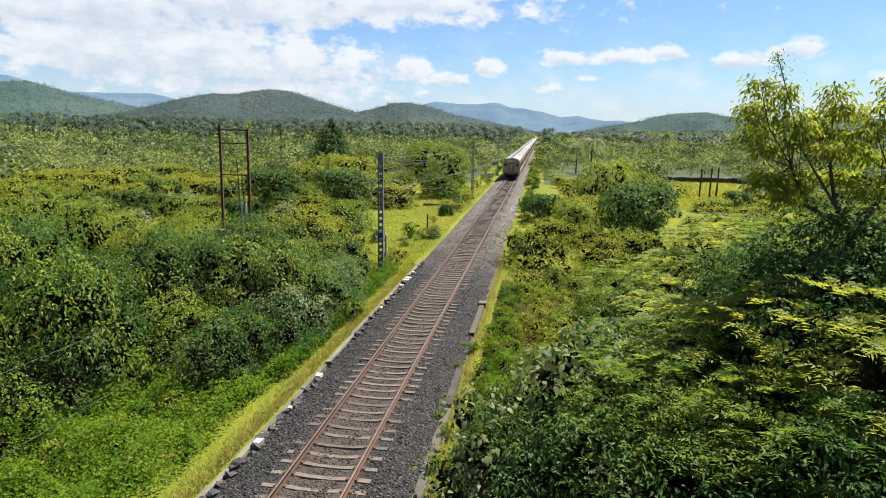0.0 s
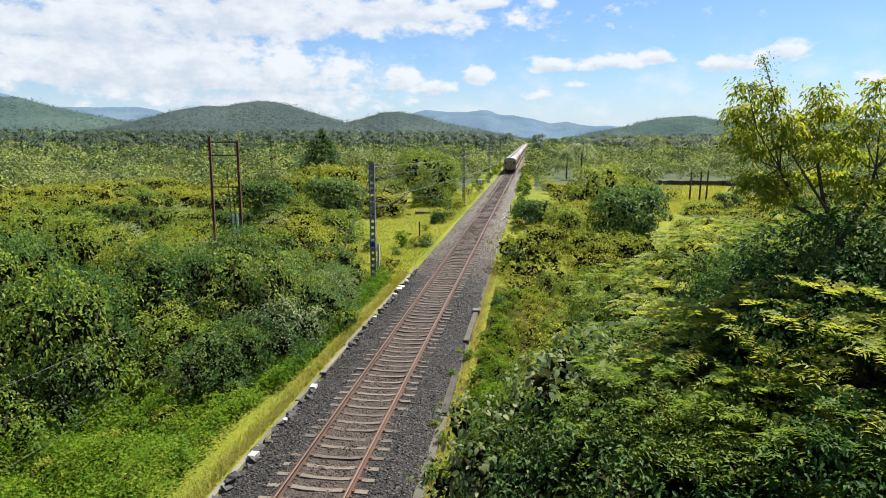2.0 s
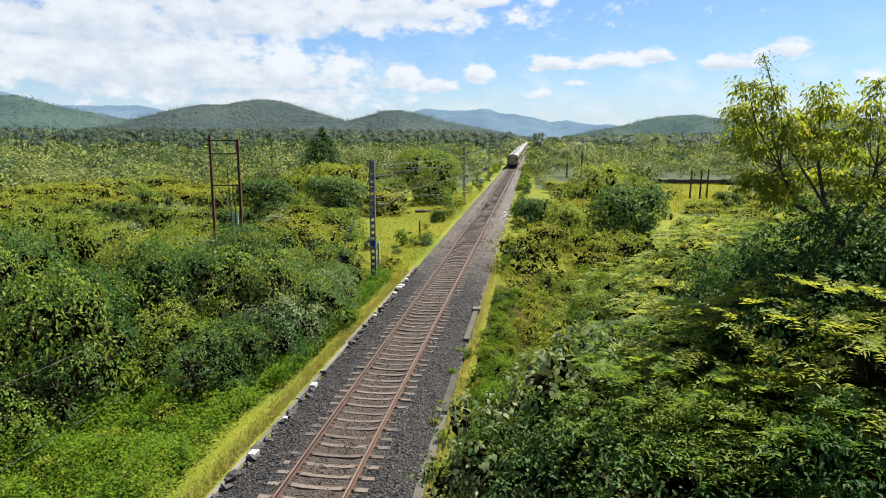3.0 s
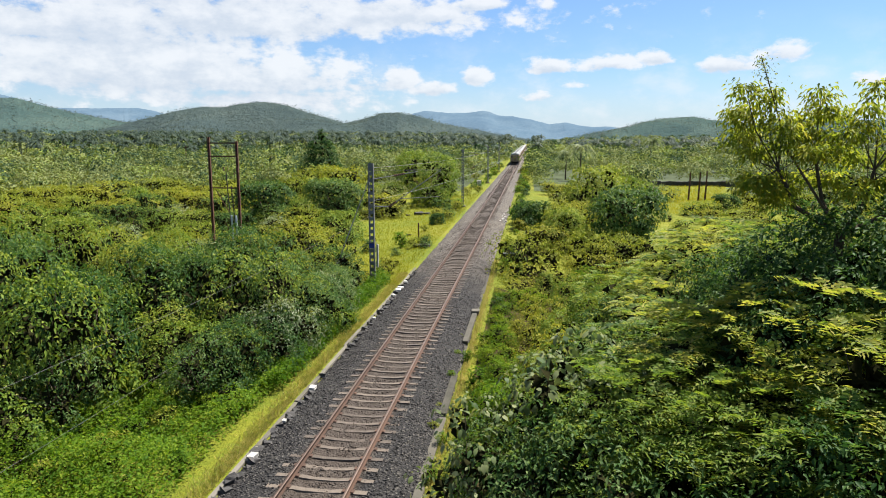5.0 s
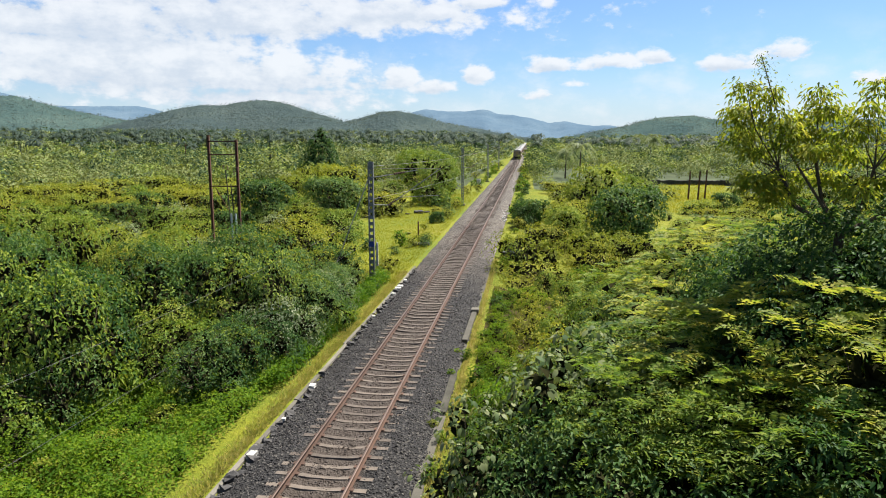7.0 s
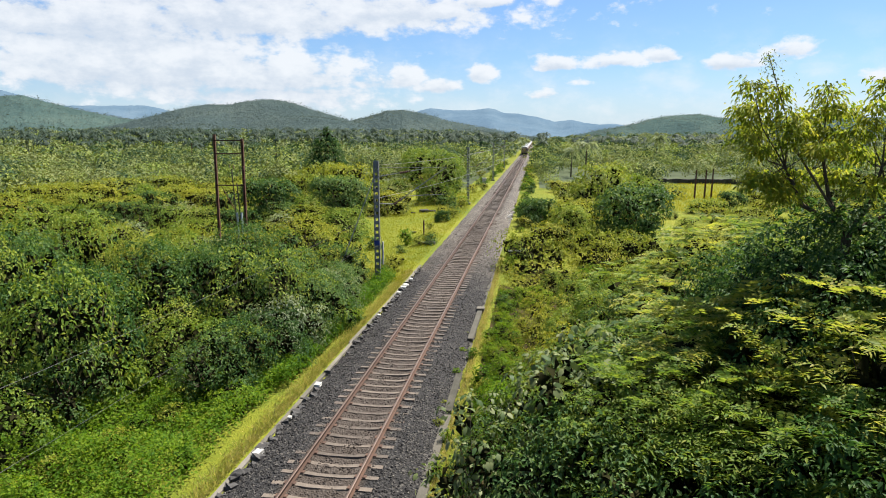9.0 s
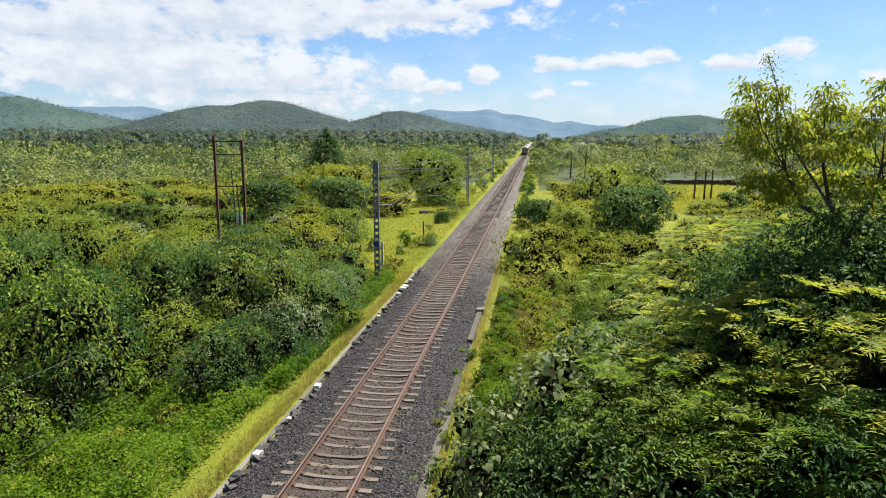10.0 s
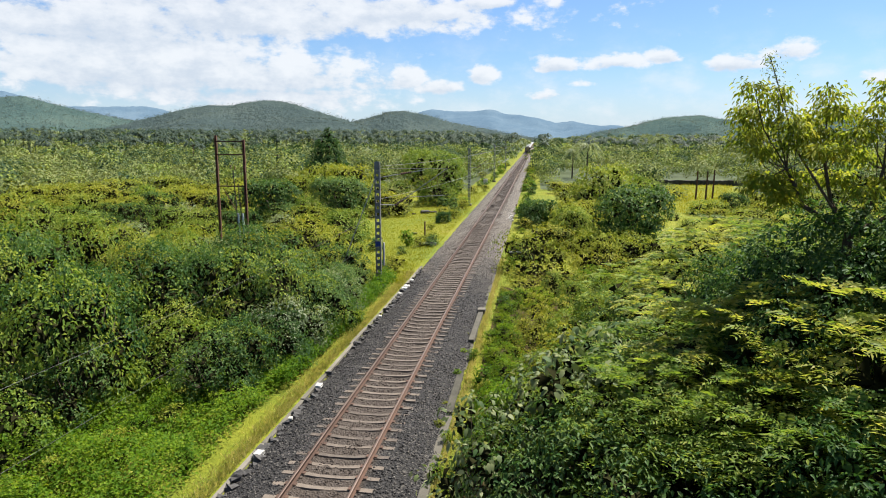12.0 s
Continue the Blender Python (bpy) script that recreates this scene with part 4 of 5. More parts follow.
def lobes_for(r, radius, height, n, base=0.25):
    """Overlapping lobes that fill an uneven crown of that radius and height."""
    out = [(0, 0, height * 0.62, radius * 0.72, radius * 0.72, height * 0.36)]
    for i in range(n):
        a = 6.283 * (i + r.random() * 0.7) / n
        q = radius * r.uniform(0.4, 0.75)
        z = height * r.uniform(base + 0.1, 0.78)
        s = radius * r.uniform(0.32, 0.55)
        out.append((q * math.cos(a), q * math.sin(a), z, s, s, min(s * 1.1, height - z)))
    return out


def variant(name, seed, mat, radius, height, clumps, per, leaf, clump_r, nlobes=6, kind="leaf", pairs=7, lobes=None, aspect=0.55, droop=0.3, thick=0.06, limbs=9, low=-0.35, base=0.25, core=True):
    r = np.random.default_rng(seed)
    lobes = lobes or lobes_for(r, radius, height, nlobes, base)
    if kind == "frond":
        (v, f), c = frond_leaves(r, lobes, clumps, leaf * 5.0, pairs, leaf * 1.55)
    else:
        (v, f), c = lobe_leaves(r, lobes, clumps, per, leaf, clump_r, low, aspect, droop)
    stem, shade_core = stems_mesh(r, c, limbs, thick, 0.3, lobes if core else None)
    return name, stem, mesh_from("crown", v, f, mat), shade_core


def plant(var, x, y, scale, turn, label, category, group, z=None, flat=1.0):
    name, stem, crown, shade_core = var
    t = thing(name, (x, y, (ground_z(x, y) if z is None else z) - 0.05), label, category, group)
    t.rotation_euler = (0, 0, turn)
    t.scale = (scale, scale, scale * flat)
    part("stem", stem, None, t)
    part("crown", crown, None, t)
    if shade_core:
        tagged(part("twig_tangle", shade_core, None, t), kind="stuff")
    return t


R0 = random.Random(21)
NEAR = {
    "mid": [variant("bush", 1, LEAF_MID, 1.6, 3.0, 96, 30, 0.105, 0.34, 8, base=0.0, low=-0.8), variant("bush", 2, LEAF_MID, 1.8, 2.7, 96, 30, 0.10, 0.36, 8, base=0.0, low=-0.8)],
    "dark": [variant("bush", 3, LEAF_DARK, 1.7, 3.1, 96, 30, 0.105, 0.35, 8, base=0.0, low=-0.8), variant("bush", 4, LEAF_DARK, 1.9, 2.8, 96, 30, 0.108, 0.38, 8, base=0.0, low=-0.8)],
    "olive": [variant("bush", 5, LEAF_OLIVE, 1.7, 2.8, 96, 30, 0.10, 0.36, 8, base=0.0, low=-0.8), variant("bush", 6, LEAF_OLIVE, 1.9, 2.5, 96, 30, 0.10, 0.38, 8, base=0.0, low=-0.8)],
    "pale": [variant("bush", 7, LEAF_PALE, 1.6, 2.9, 96, 30, 0.105, 0.34, 8, base=0.0, low=-0.8)],
}
MIDDLE = {
    "mid": [variant("bush", 11, LEAF_MID, 1.9, 2.9, 92, 16, 0.155, 0.40, 8, base=0.0, low=-0.75), variant("bush", 12, LEAF_MID, 2.1, 2.6, 92, 16, 0.155, 0.42, 8, base=0.0, low=-0.75)],
    "dark": [variant("bush", 13, LEAF_DARK, 2.0, 3.0, 92, 16, 0.155, 0.40, 8, base=0.0, low=-0.75)],
    "olive": [variant("bush", 15, LEAF_OLIVE, 2.0, 2.7, 92, 16, 0.15, 0.42, 8, base=0.0, low=-0.75), variant("bush", 16, LEAF_OLIVE, 2.2, 2.3, 92, 16, 0.15, 0.42, 8, base=0.0, low=-0.75)],
    "pale": [variant("bush", 17, LEAF_PALE, 1.9, 2.8, 92, 16, 0.15, 0.40, 8, base=0.0, low=-0.75)],
}
DISTANT = {
    "mid": [variant("tree", 31, LEAF_MID, 2.9, 4.4, 90, 12, 0.29, 0.62, 8, base=0.0, low=-0.75, limbs=5, thick=0.12), variant("tree", 32, LEAF_FAR, 3.2, 4.0, 90, 12, 0.29, 0.62, 8, base=0.0, low=-0.75, limbs=5, thick=0.12)],
    "dark": [variant("tree", 33, LEAF_DARK, 2.9, 4.6, 90, 12, 0.29, 0.62, 8, base=0.0, low=-0.75, limbs=5, thick=0.12)],
    "olive": [variant("tree", 35, LEAF_OLIVE, 3.0, 3.8, 90, 12, 0.29, 0.62, 8, base=0.0, low=-0.75, limbs=5, thick=0.12)],
    "pale": [variant("tree", 37, LEAF_FAR, 3.2, 4.2, 90, 12, 0.29, 0.62, 8, base=0.0, low=-0.75, limbs=5, thick=0.12)],
}
LABELS = {
    "mid": "mid-green leafy scrub bush growing in the thicket",
    "dark": "dark green dense scrub bush with shade painted dark inside",
    "olive": "olive and yellow-green sunlit scrub bush",
    "pale": "pale grey-green shrub with glossy leaves",
}


def in_view(x, y, margin=3.0):
    a = math.degrees(math.atan2(x - EYE[0], y))
    d = math.hypot(x - EYE[0], y)
    m = math.degrees(math.atan2(margin, d))
    return -42.0 - m < a < 26.5 + m


def tone_at(x, y, r):
    n = nz(x, y, 0.05, 13.0) + 0.7 * r.uniform(-0.5, 0.5)
    if x < -14 and y > 34:
        n += 0.34
    if x < 0 and y < 38:
        n -= 0.42
    if x > 0 and y > 40:
        n += 0.16
    if n > 0.22:
        return "olive"
    if n > -0.12:
        return "mid" if r.random() < 0.8 else "pale"
    return "dark" if r.random() < 0.75 else "mid"


def scatter(kinds, y0, y1, x0, x1, step, smin, smax, category, group, seed, keep=1.0, flat=1.0, reach=1.5):
    r = random.Random(seed)
    y = y0
    while y < y1:
        x = x0
        while x < x1:
            px, py = x + r.uniform(-0.45, 0.45) * step, y + r.uniform(-0.45, 0.45) * step
            size = r.uniform(smin, smax) * (1.45 if category == "tree" and r.random() < 0.12 else 1.0)
            # shrunk where they would hide the field from the camera
            if 50 < py < 92 and 0.15 < (px - 5.39) / py < 0.30:
                size *= 0.55
            inward = reach * size * (1 if px < 0 else -1)
            if in_view(px, py) and not clear(px, py) and not clear(px + inward, py) and r.random() < keep:
                tone = tone_at(px, py, r)
                plant(r.choice(kinds[tone]), px, py, size, r.uniform(0, 6.28), LABELS[tone], category, group, None, flat * r.uniform(0.8, 1.45))
            x += step
        y += step


# left thicket beside the line, then the scrub behind it
for i in range(17):
    ey = 22.2 + 1.15 * i
    et = ("dark", "dark", "mid", "dark", "pale")[i % 5]
    plant(R0.choice(NEAR[et]), -5.4 - 0.7 * math.sin(ey * 0.35) + R0.uniform(-0.4, 0.3), ey, R0.uniform(0.75, 1.15), R0.uniform(0, 6.28), LABELS[et], "bush", "scrub beside the line")
scatter(NEAR, 14.5, 42.0, -34.0, -5.0, 2.75, 0.9, 1.65, "bush", "scrub beside the line", 5, reach=0.7)
scatter(MIDDLE, 41.5, 78.0, -66.0, -5.0, 3.3, 0.55, 1.4, "bush", "scrub plain bushes", 6, 0.9, 0.8)
scatter(MIDDLE, 40.0, 78.0, 3.2, 42.0, 3.2, 0.5, 1.25, "bush", "scrub plain bushes", 7, 0.85, 0.8)
scatter(DISTANT, 79.0, 128.0, -115.0, -4.0, 5.2, 0.4, 1.15, "tree", "trees of the plain", 8, 0.85, 0.75, 3.3)
scatter(DISTANT, 79.0, 128.0, 4.0, 68.0, 5.2, 0.35, 1.05, "tree", "trees of the plain", 9, 0.8, 0.75, 3.3)


# ---- bank of trees and shrubs beside the bridge, right of the line ----
FROND_A = variant("feather_leaved_tree", 51, LEAF_FROND, 2.0, 5.0, 540, 0, 0.085, 0, 9, kind="frond", pairs=7, base=0.2, thick=0.08, limbs=14)
FROND_B = variant("feather_leaved_tree", 52, LEAF_YELLOW, 1.9, 5.0, 510, 0, 0.08, 0, 9, kind="frond", pairs=7, base=0.2, thick=0.08, limbs=14)
FROND_C = variant("feather_leaved_tree", 53, LEAF_MID, 2.0, 5.0, 540, 0, 0.085, 0, 9, kind="frond", pairs=7, base=0.2, thick=0.08, limbs=14)
SMALL_A = variant("shrub", 54, LEAF_MID, 1.6, 4.2, 104, 32, 0.104, 0.30, 9, base=0.1, thick=0.05, limbs=14)
SMALL_B = variant("shrub", 55, LEAF_DARK, 1.7, 4.4, 104, 32, 0.104, 0.31, 9, base=0.1, thick=0.05, limbs=14)
SMALL_C = variant("shrub", 56, LEAF_LUSH, 1.3, 3.2, 96, 28, 0.10, 0.26, 8, base=0.05, low=-0.7, thick=0.04, limbs=12)
SMALL_D = variant("shrub", 58, LEAF_OLIVE, 1.4, 3.4, 96, 28, 0.095, 0.28, 8, base=0.05, low=-0.7, thick=0.04, limbs=12)
WEED_A = variant("shrub", 71, LEAF_LUSH, 1.3, 3.0, 40, 11, 0.30, 0.42, 8, base=0.05, low=-0.7, thick=0.05, limbs=8)
WEED_B = variant("shrub", 72, LEAF_OLIVE, 1.4, 3.0, 40, 11, 0.28, 0.42, 8, base=0.05, low=-0.7, thick=0.05, limbs=8)
WEED_C = variant("shrub", 73, LEAF_DARK, 1.4, 3.0, 40, 11, 0.30, 0.42, 8, base=0.05, low=-0.7, thick=0.05, limbs=8)
BROAD = variant("broad_leaved_shrub", 57, LEAF_BIG, 1.5, 4.4, 66, 8, 0.155, 0.22, 8, base=0.25, aspect=0.60, droop=0.35, thick=0.04, limbs=22)
HEIGHTS = {"feather_leaved_tree": 5.0, "broad_leaved_shrub": 4.4}
# kind, place, height of the top over the rails
RIGHT_TOPS = [
    (BROAD, 6.9, 15.6, 4.9), (BROAD, 4.4, 14.0, 3.3), (BROAD, 7.9, 17.4, 4.7), (BROAD, 5.9, 17.2, 3.7), (BROAD, 4.9, 12.8, 2.3),
    # SMALL_B's dark leaves stand in for shaded hollows low on the bank
    (SMALL_C, 4.5, 11.0, 1.0), (SMALL_B, 5.6, 11.6, 2.4), (SMALL_B, 6.7, 12.4, 3.5), (SMALL_B, 6.0, 13.6, 3.2), (SMALL_B, 4.4, 15.8, 2.3),
    (SMALL_B, 5.0, 9.4, 1.6), (SMALL_B, 6.9, 10.3, 2.9), (SMALL_B, 8.7, 10.0, 3.5), (SMALL_B, 8.2, 11.8, 3.9), (FROND_B, 9.7, 12.6, 4.8),
    (FROND_A, 8.6, 14.0, 4.6), (FROND_B, 11.3, 13.6, 5.9), (FROND_B, 10.6, 14.8, 5.4), (SMALL_B, 10.4, 10.7, 4.2), (FROND_A, 12.4, 11.6, 5.2), (FROND_B, 12.9, 13.2, 5.6),
    (FROND_C, 9.9, 15.8, 4.9), (FROND_A, 8.9, 18.2, 4.7), (SMALL_B, 7.2, 19.2, 3.9), (FROND_C, 10.9, 17.6, 5.2), (FROND_B, 9.6, 20.4, 5.0),
    (FROND_A, 11.5, 23.2, 6.1), (FROND_B, 12.8, 25.4, 6.0), (FROND_C, 10.1, 24.2, 5.2), (FROND_C, 14.6, 23.6, 6.3), (FROND_A, 13.4, 20.6, 5.6),
    (SMALL_B, 8.2, 22.4, 3.8), (SMALL_C, 4.5, 18.2, 1.9), (SMALL_A, 5.6, 19.6, 2.6), (SMALL_C, 4.2, 20.6, 1.3), (SMALL_D, 6.3, 21.8, 2.9),
    (SMALL_C, 4.6, 22.8, 1.6), (SMALL_A, 6.9, 24.6, 3.0), (SMALL_C, 4.2, 25.2, 1.2), (SMALL_D, 5.5, 26.4, 2.2), (SMALL_A, 8.1, 26.4, 3.6),
    (SMALL_C, 4.4, 28.0, 1.2), (SMALL_D, 6.4, 28.8, 2.1), (SMALL_A, 8.4, 29.4, 2.8), (SMALL_D, 10.6, 28.0, 4.0), (SMALL_B, 12.6, 29.4, 4.4),
    (SMALL_C, 4.1, 30.6, 0.9), (SMALL_D, 5.5, 31.6, 1.6), (SMALL_A, 7.4, 32.4, 2.2), (SMALL_D, 9.8, 32.2, 2.8), (SMALL_A, 12.0, 32.8, 3.4),
    (FROND_B, 15.0, 29.8, 4.8), (FROND_A, 17.4, 27.6, 5.2), (SMALL_B, 16.0, 33.8, 3.9), (SMALL_A, 19.0, 32.4, 4.2), (SMALL_C, 4.2, 33.8, 0.8),
    (SMALL_C, 5.6, 35.0, 1.2), (SMALL_D, 7.6, 35.8, 1.9), (SMALL_A, 10.2, 36.0, 2.2), (SMALL_D, 13.2, 36.6, 2.8), (SMALL_A, 17.4, 37.6, 3.2),
    (SMALL_D, 20.8, 37.4, 3.4), (SMALL_C, 4.4, 37.4, 0.7), (SMALL_A, 6.4, 38.8, 1.3), (SMALL_C, 8.8, 39.4, 1.5), (SMALL_A, 11.2, 39.8, 1.9),
    (FROND_A, 15.0, 13.0, 6.0), (FROND_A, 16.4, 21.0, 6.2), (SMALL_B, 12.2, 16.6, 6.0), (SMALL_B, 14.2, 15.6, 6.6), (SMALL_B, 11.3, 15.4, 5.2),
    (FROND_B, 7.7, 13.3, 4.2), (SMALL_A, 7.2, 14.6, 4.2), (SMALL_A, 5.6, 15.4, 3.2), (SMALL_A, 17.0, 24.4, 5.4), (SMALL_B, 18.8, 24.0, 5.8), (SMALL_D, 14.6, 33.4, 3.4),
]
RIGHT = [(v, x, y, (top - ground_z(x, y)) / HEIGHTS.get(v[0], 3.2 if v is SMALL_C else 3.4 if v is SMALL_D else 4.3)) for v, x, y, top in RIGHT_TOPS]
for i in range(22):
    RIGHT.append(((WEED_A, WEED_B, WEED_A, WEED_C)[i % 4], 3.55 + 0.4 * R0.random(), 11.0 + 1.35 * i + R0.uniform(-0.4, 0.4), R0.uniform(0.2, 0.36)))
for x, y, k in ((2.38, 14.4, 0.13), (2.3, 15.3, 0.10), (2.42, 20.6, 0.14), (2.34, 22.4, 0.12), (2.46, 25.4, 0.16), (2.4, 28.2, 0.15), (2.3, 31.0, 0.10), (2.86, 17.2, 0.2), (2.84, 19.4, 0.17), (2.9, 27.4, 0.2)):
    RIGHT.append((WEED_B if k < 0.15 else WEED_A, x, y, k))
RIGHT_LABELS = {
    "feather_leaved_tree": "young tree with long feathered yellow-green leaves",
    "shrub": "dense leafy shrub in the bank beside the line",
    "broad_leaved_shrub": "shrub with large drooping silvery green leaves",
}
for var, x, y, s in RIGHT:
    plant(var, x, y, s, R0.uniform(0, 6.28), RIGHT_LABELS[var[0]], "tree" if "tree" in var[0] else "shrub", "bank of shrubs by the bridge", None, R0.uniform(0.92, 1.08))


def tall_tree():
    """Tall open tree: several rising limbs, drooping leaf whorls at their ends, tufts in between."""
    r = np.random.default_rng(77)
    base = Vector((12.3, 16.4, ground_z(12.3, 16.4)))
    t = thing("tall_tree", base, "tall open tree with drooping yellow-green leaf whorls on bare limbs", "tree")
    tips = [(-2.15, -0.2, 11.1), (-1.5, 0.1, 11.0), (-0.35, 0.2, 11.0), (0.75, 0.0, 11.15), (1.5, 0.3, 10.8), (-1.2, -0.3, 10.2), (0.2, -0.5, 10.2), (1.1, -0.3, 10.0),
            (-1.7, 0.2, 9.6), (-0.6, -0.5, 9.6), (0.5, 0.4, 9.5), (1.6, -0.2, 9.5), (2.4, 0.0, 10.6), (2.6, 0.4, 9.6), (-1.6, 0.0, 9.0), (0.9, 0.1, 8.9)]
    for i in range(44):
        z = 10.7 - 2.3 * r.random() ** 1.2
        tips.append((r.uniform(-2.2, 3.1), r.uniform(-1.1, 1.3), z))
    P, N, T, S = [], [], [], []
    limbs = bmesh.new()
    fork = Vector((0.25, 0, 7.7))
    rod(limbs, (0, 0, -0.3), (0, 0, 2.6), 0.17, 0.14, 8)
    rod(limbs, (0, 0, 2.6), fork, 0.14, 0.11, 8)
    main = len(tips) - 44
    hubs = []
    for hub in ((-1.25, -0.1, 9.2), (-0.35, 0.2, 9.4), (0.75, -0.2, 9.2), (1.7, 0.2, 8.9)):
        hub = Vector(hub)
        bend = fork.lerp(hub, 0.5) + Vector((hub.x * 0.22, 0.1, -0.12))
        rod(limbs, fork, bend, 0.065, 0.048, 6)
        rod(limbs, bend, hub, 0.048, 0.034, 6)
        hubs.append((bend, hub))
    for i, tip in enumerate(tips):
        tip = Vector(tip)
        bend, hub = min(hubs, key=lambda h: (h[1] - tip).length)
        start = hub if i < main else bend.lerp(hub, r.uniform(0.3, 1.0))
        knee = start.lerp(tip, 0.5) + Vector((tip.x * 0.06, 0, -0.08))
        rod(limbs, start, knee, 0.022 if i < main else 0.012, 0.014 if i < main else 0.008, 4)
        rod(limbs, knee, tip, 0.014 if i < main else 0.008, 0.005, 4)
        for q, n in ((1.0, 90), (0.93, 66), (0.85, 50)):
            c = knee.lerp(tip, (q - 0.5) * 2)
            a = r.uniform(0, 6.283, n)
            out = np.stack([np.cos(a), np.sin(a), r.uniform(-0.75, 0.35, n)], 1)
            P.append(np.array(c) + out * r.uniform(0.05, 0.42, (n, 1)))
            N.append(out * 0.5 + np.array([0, 0, 0.8]) + r.normal(0, 0.3, (n, 3)))
            T.append(out + np.array([0, 0, -0.15]))
            S.append(r.uniform(0.08, 0.16, n))
    v, f = quad_cloud(np.concatenate(P), np.concatenate(N), np.concatenate(S), r, 0.42, 0.08, np.concatenate(T), 0.35)
    part("trunk", limbs, BARK, t, "slender grey-brown forking trunk")
    part("crown", mesh_from("crown", v, f, LEAF_CROWN), None, t, "yellow-green drooping leaves")
    # bare feathery leader rising above the crown
    bm = bmesh.new()
    a, b = Vector((-1.0, 0.1, 9.6)), Vector((-1.75, 0.1, 11.75))
    rod(bm, fork, a, 0.04, 0.025)
    rod(bm, a, b, 0.025, 0.008)
    part("leader", bm, BARK, t)
    n = 420
    k = r.random(n)
    c = np.array(a)[None] * (1 - k[:, None]) + np.array(b)[None] * k[:, None]
    out = r.normal(0, 1, (n, 3))
    spread = 0.34 * (1.1 - 0.55 * k)[:, None]
    v, f = quad_cloud(c + out * spread * 0.6, out + np.array([0, 0, 0.5]), r.uniform(0.04, 0.10, n), r, 0.4, 0.05)
    part("leader_leaves", mesh_from("leader_leaves", v, f, LEAF_PALE), None, t, "sparse small grey-green leaves")


tall_tree()
UNDER_TALL = variant("shrub", 59, LEAF_DARK, 2.0, 7.0, 230, 38, 0.10, 0.36, 10, base=0.12, thick=0.09, limbs=14)
for x, y, s in ((12.5, 17.8, 1.25), (14.6, 17.4, 1.3), (11.2, 18.6, 1.05), (16.4, 19.2, 1.25), (13.2, 15.6, 1.30), (12.1, 15.5, 1.24), (10.9, 16.8, 1.05)):
    plant(UNDER_TALL, x, y, s, R0.uniform(0, 6.28), "dark leafy understorey tree below the tall open tree", "tree", "bank of shrubs by the bridge")


# ---- single trees and bushes of the plain ----
def cone_lobes():
    out = []
    for i in range(9):
        k = i / 8
        rr = 0.9 + 3.9 * (1 - k) ** 0.65
        for j in range(3 if i < 7 else 1):
            a = j * 2.1 + i * 0.9
            q = rr * 0.5 if i < 7 else 0
            out.append((q * math.cos(a), q * math.sin(a), 2.2 + 9.6 * k, rr * 0.62, rr * 0.62, 1.0))
    return out


plant(variant("conical_tree", 61, LEAF_DARK, 4.5, 13, 300, 18, 0.42, 0.6, lobes=cone_lobes(), thick=0.3, limbs=10), -39.5, 142.0, 1.0, 0.4,
      "tall dark conical tree draped in leaves", "tree", "")
plant(variant("spreading_tree", 62, LEAF_MID, 5.0, 8.6, 330, 20, 0.30, 0.62, nlobes=12, low=-0.8, base=0.0, thick=0.25, limbs=12), -9.6, 99.0, 0.98, 0.4,
      "broad light-green tree beside the grass clearing", "tree", "")
BUSHY = variant("bush", 63, LEAF_DARK, 1.6, 2.4, 150, 16, 0.22, 0.34, 8, low=-0.8, base=0.0)
ROUND = variant("tree", 64, LEAF_DARK, 3.4, 5.2, 230, 16, 0.30, 0.55, nlobes=9, low=-0.8, base=0.0, thick=0.15)
ROUND_MID = variant("tree", 65, LEAF_MID, 3.4, 5.2, 230, 16, 0.30, 0.55, nlobes=9, low=-0.8, base=0.0, thick=0.15)
for var, x, y, s, lab in ((BUSHY, -4.9, 74.0, 0.55, "low dark green round bush on the grass"), (WEED_A, -6.0, 58.6, 0.55, "bright green tuft on the grass clearing"),
                          (BUSHY, 5.6, 71.0, 1.25, "upright dark green bush beside the line"), (BUSHY, 4.9, 76.0, 0.9, "dark green bush beside the line"),
                          (ROUND, -24.6, 73.0, 1.0, "dark round-crowned tree in the scrub"), (ROUND, -17.4, 76.0, 1.0, "dark round-crowned tree in the scrub"),
                          (ROUND_MID, -20.5, 84.0, 1.0, "green round-crowned tree in the scrub"), (ROUND, 14.2, 60.5, 1.05, "dark round-crowned tree in the scrub"),
                          (ROUND_MID, 8.4, 59.0, 0.72, "green round-crowned tree in the scrub"), (ROUND_MID, 13.4, 86.0, 1.25, "green round-crowned tree in the scrub"),
                          (ROUND, 31.8, 95.0, 0.55, "dark round bush at the clearing"), (ROUND_MID, -12.6, 63.0, 0.6, "green bush beside the clearing")):
    plant(var, x, y, s, R0.uniform(0, 6.28), lab, "bush" if "bush" in lab or "tuft" in lab else "tree", "trees of the plain")


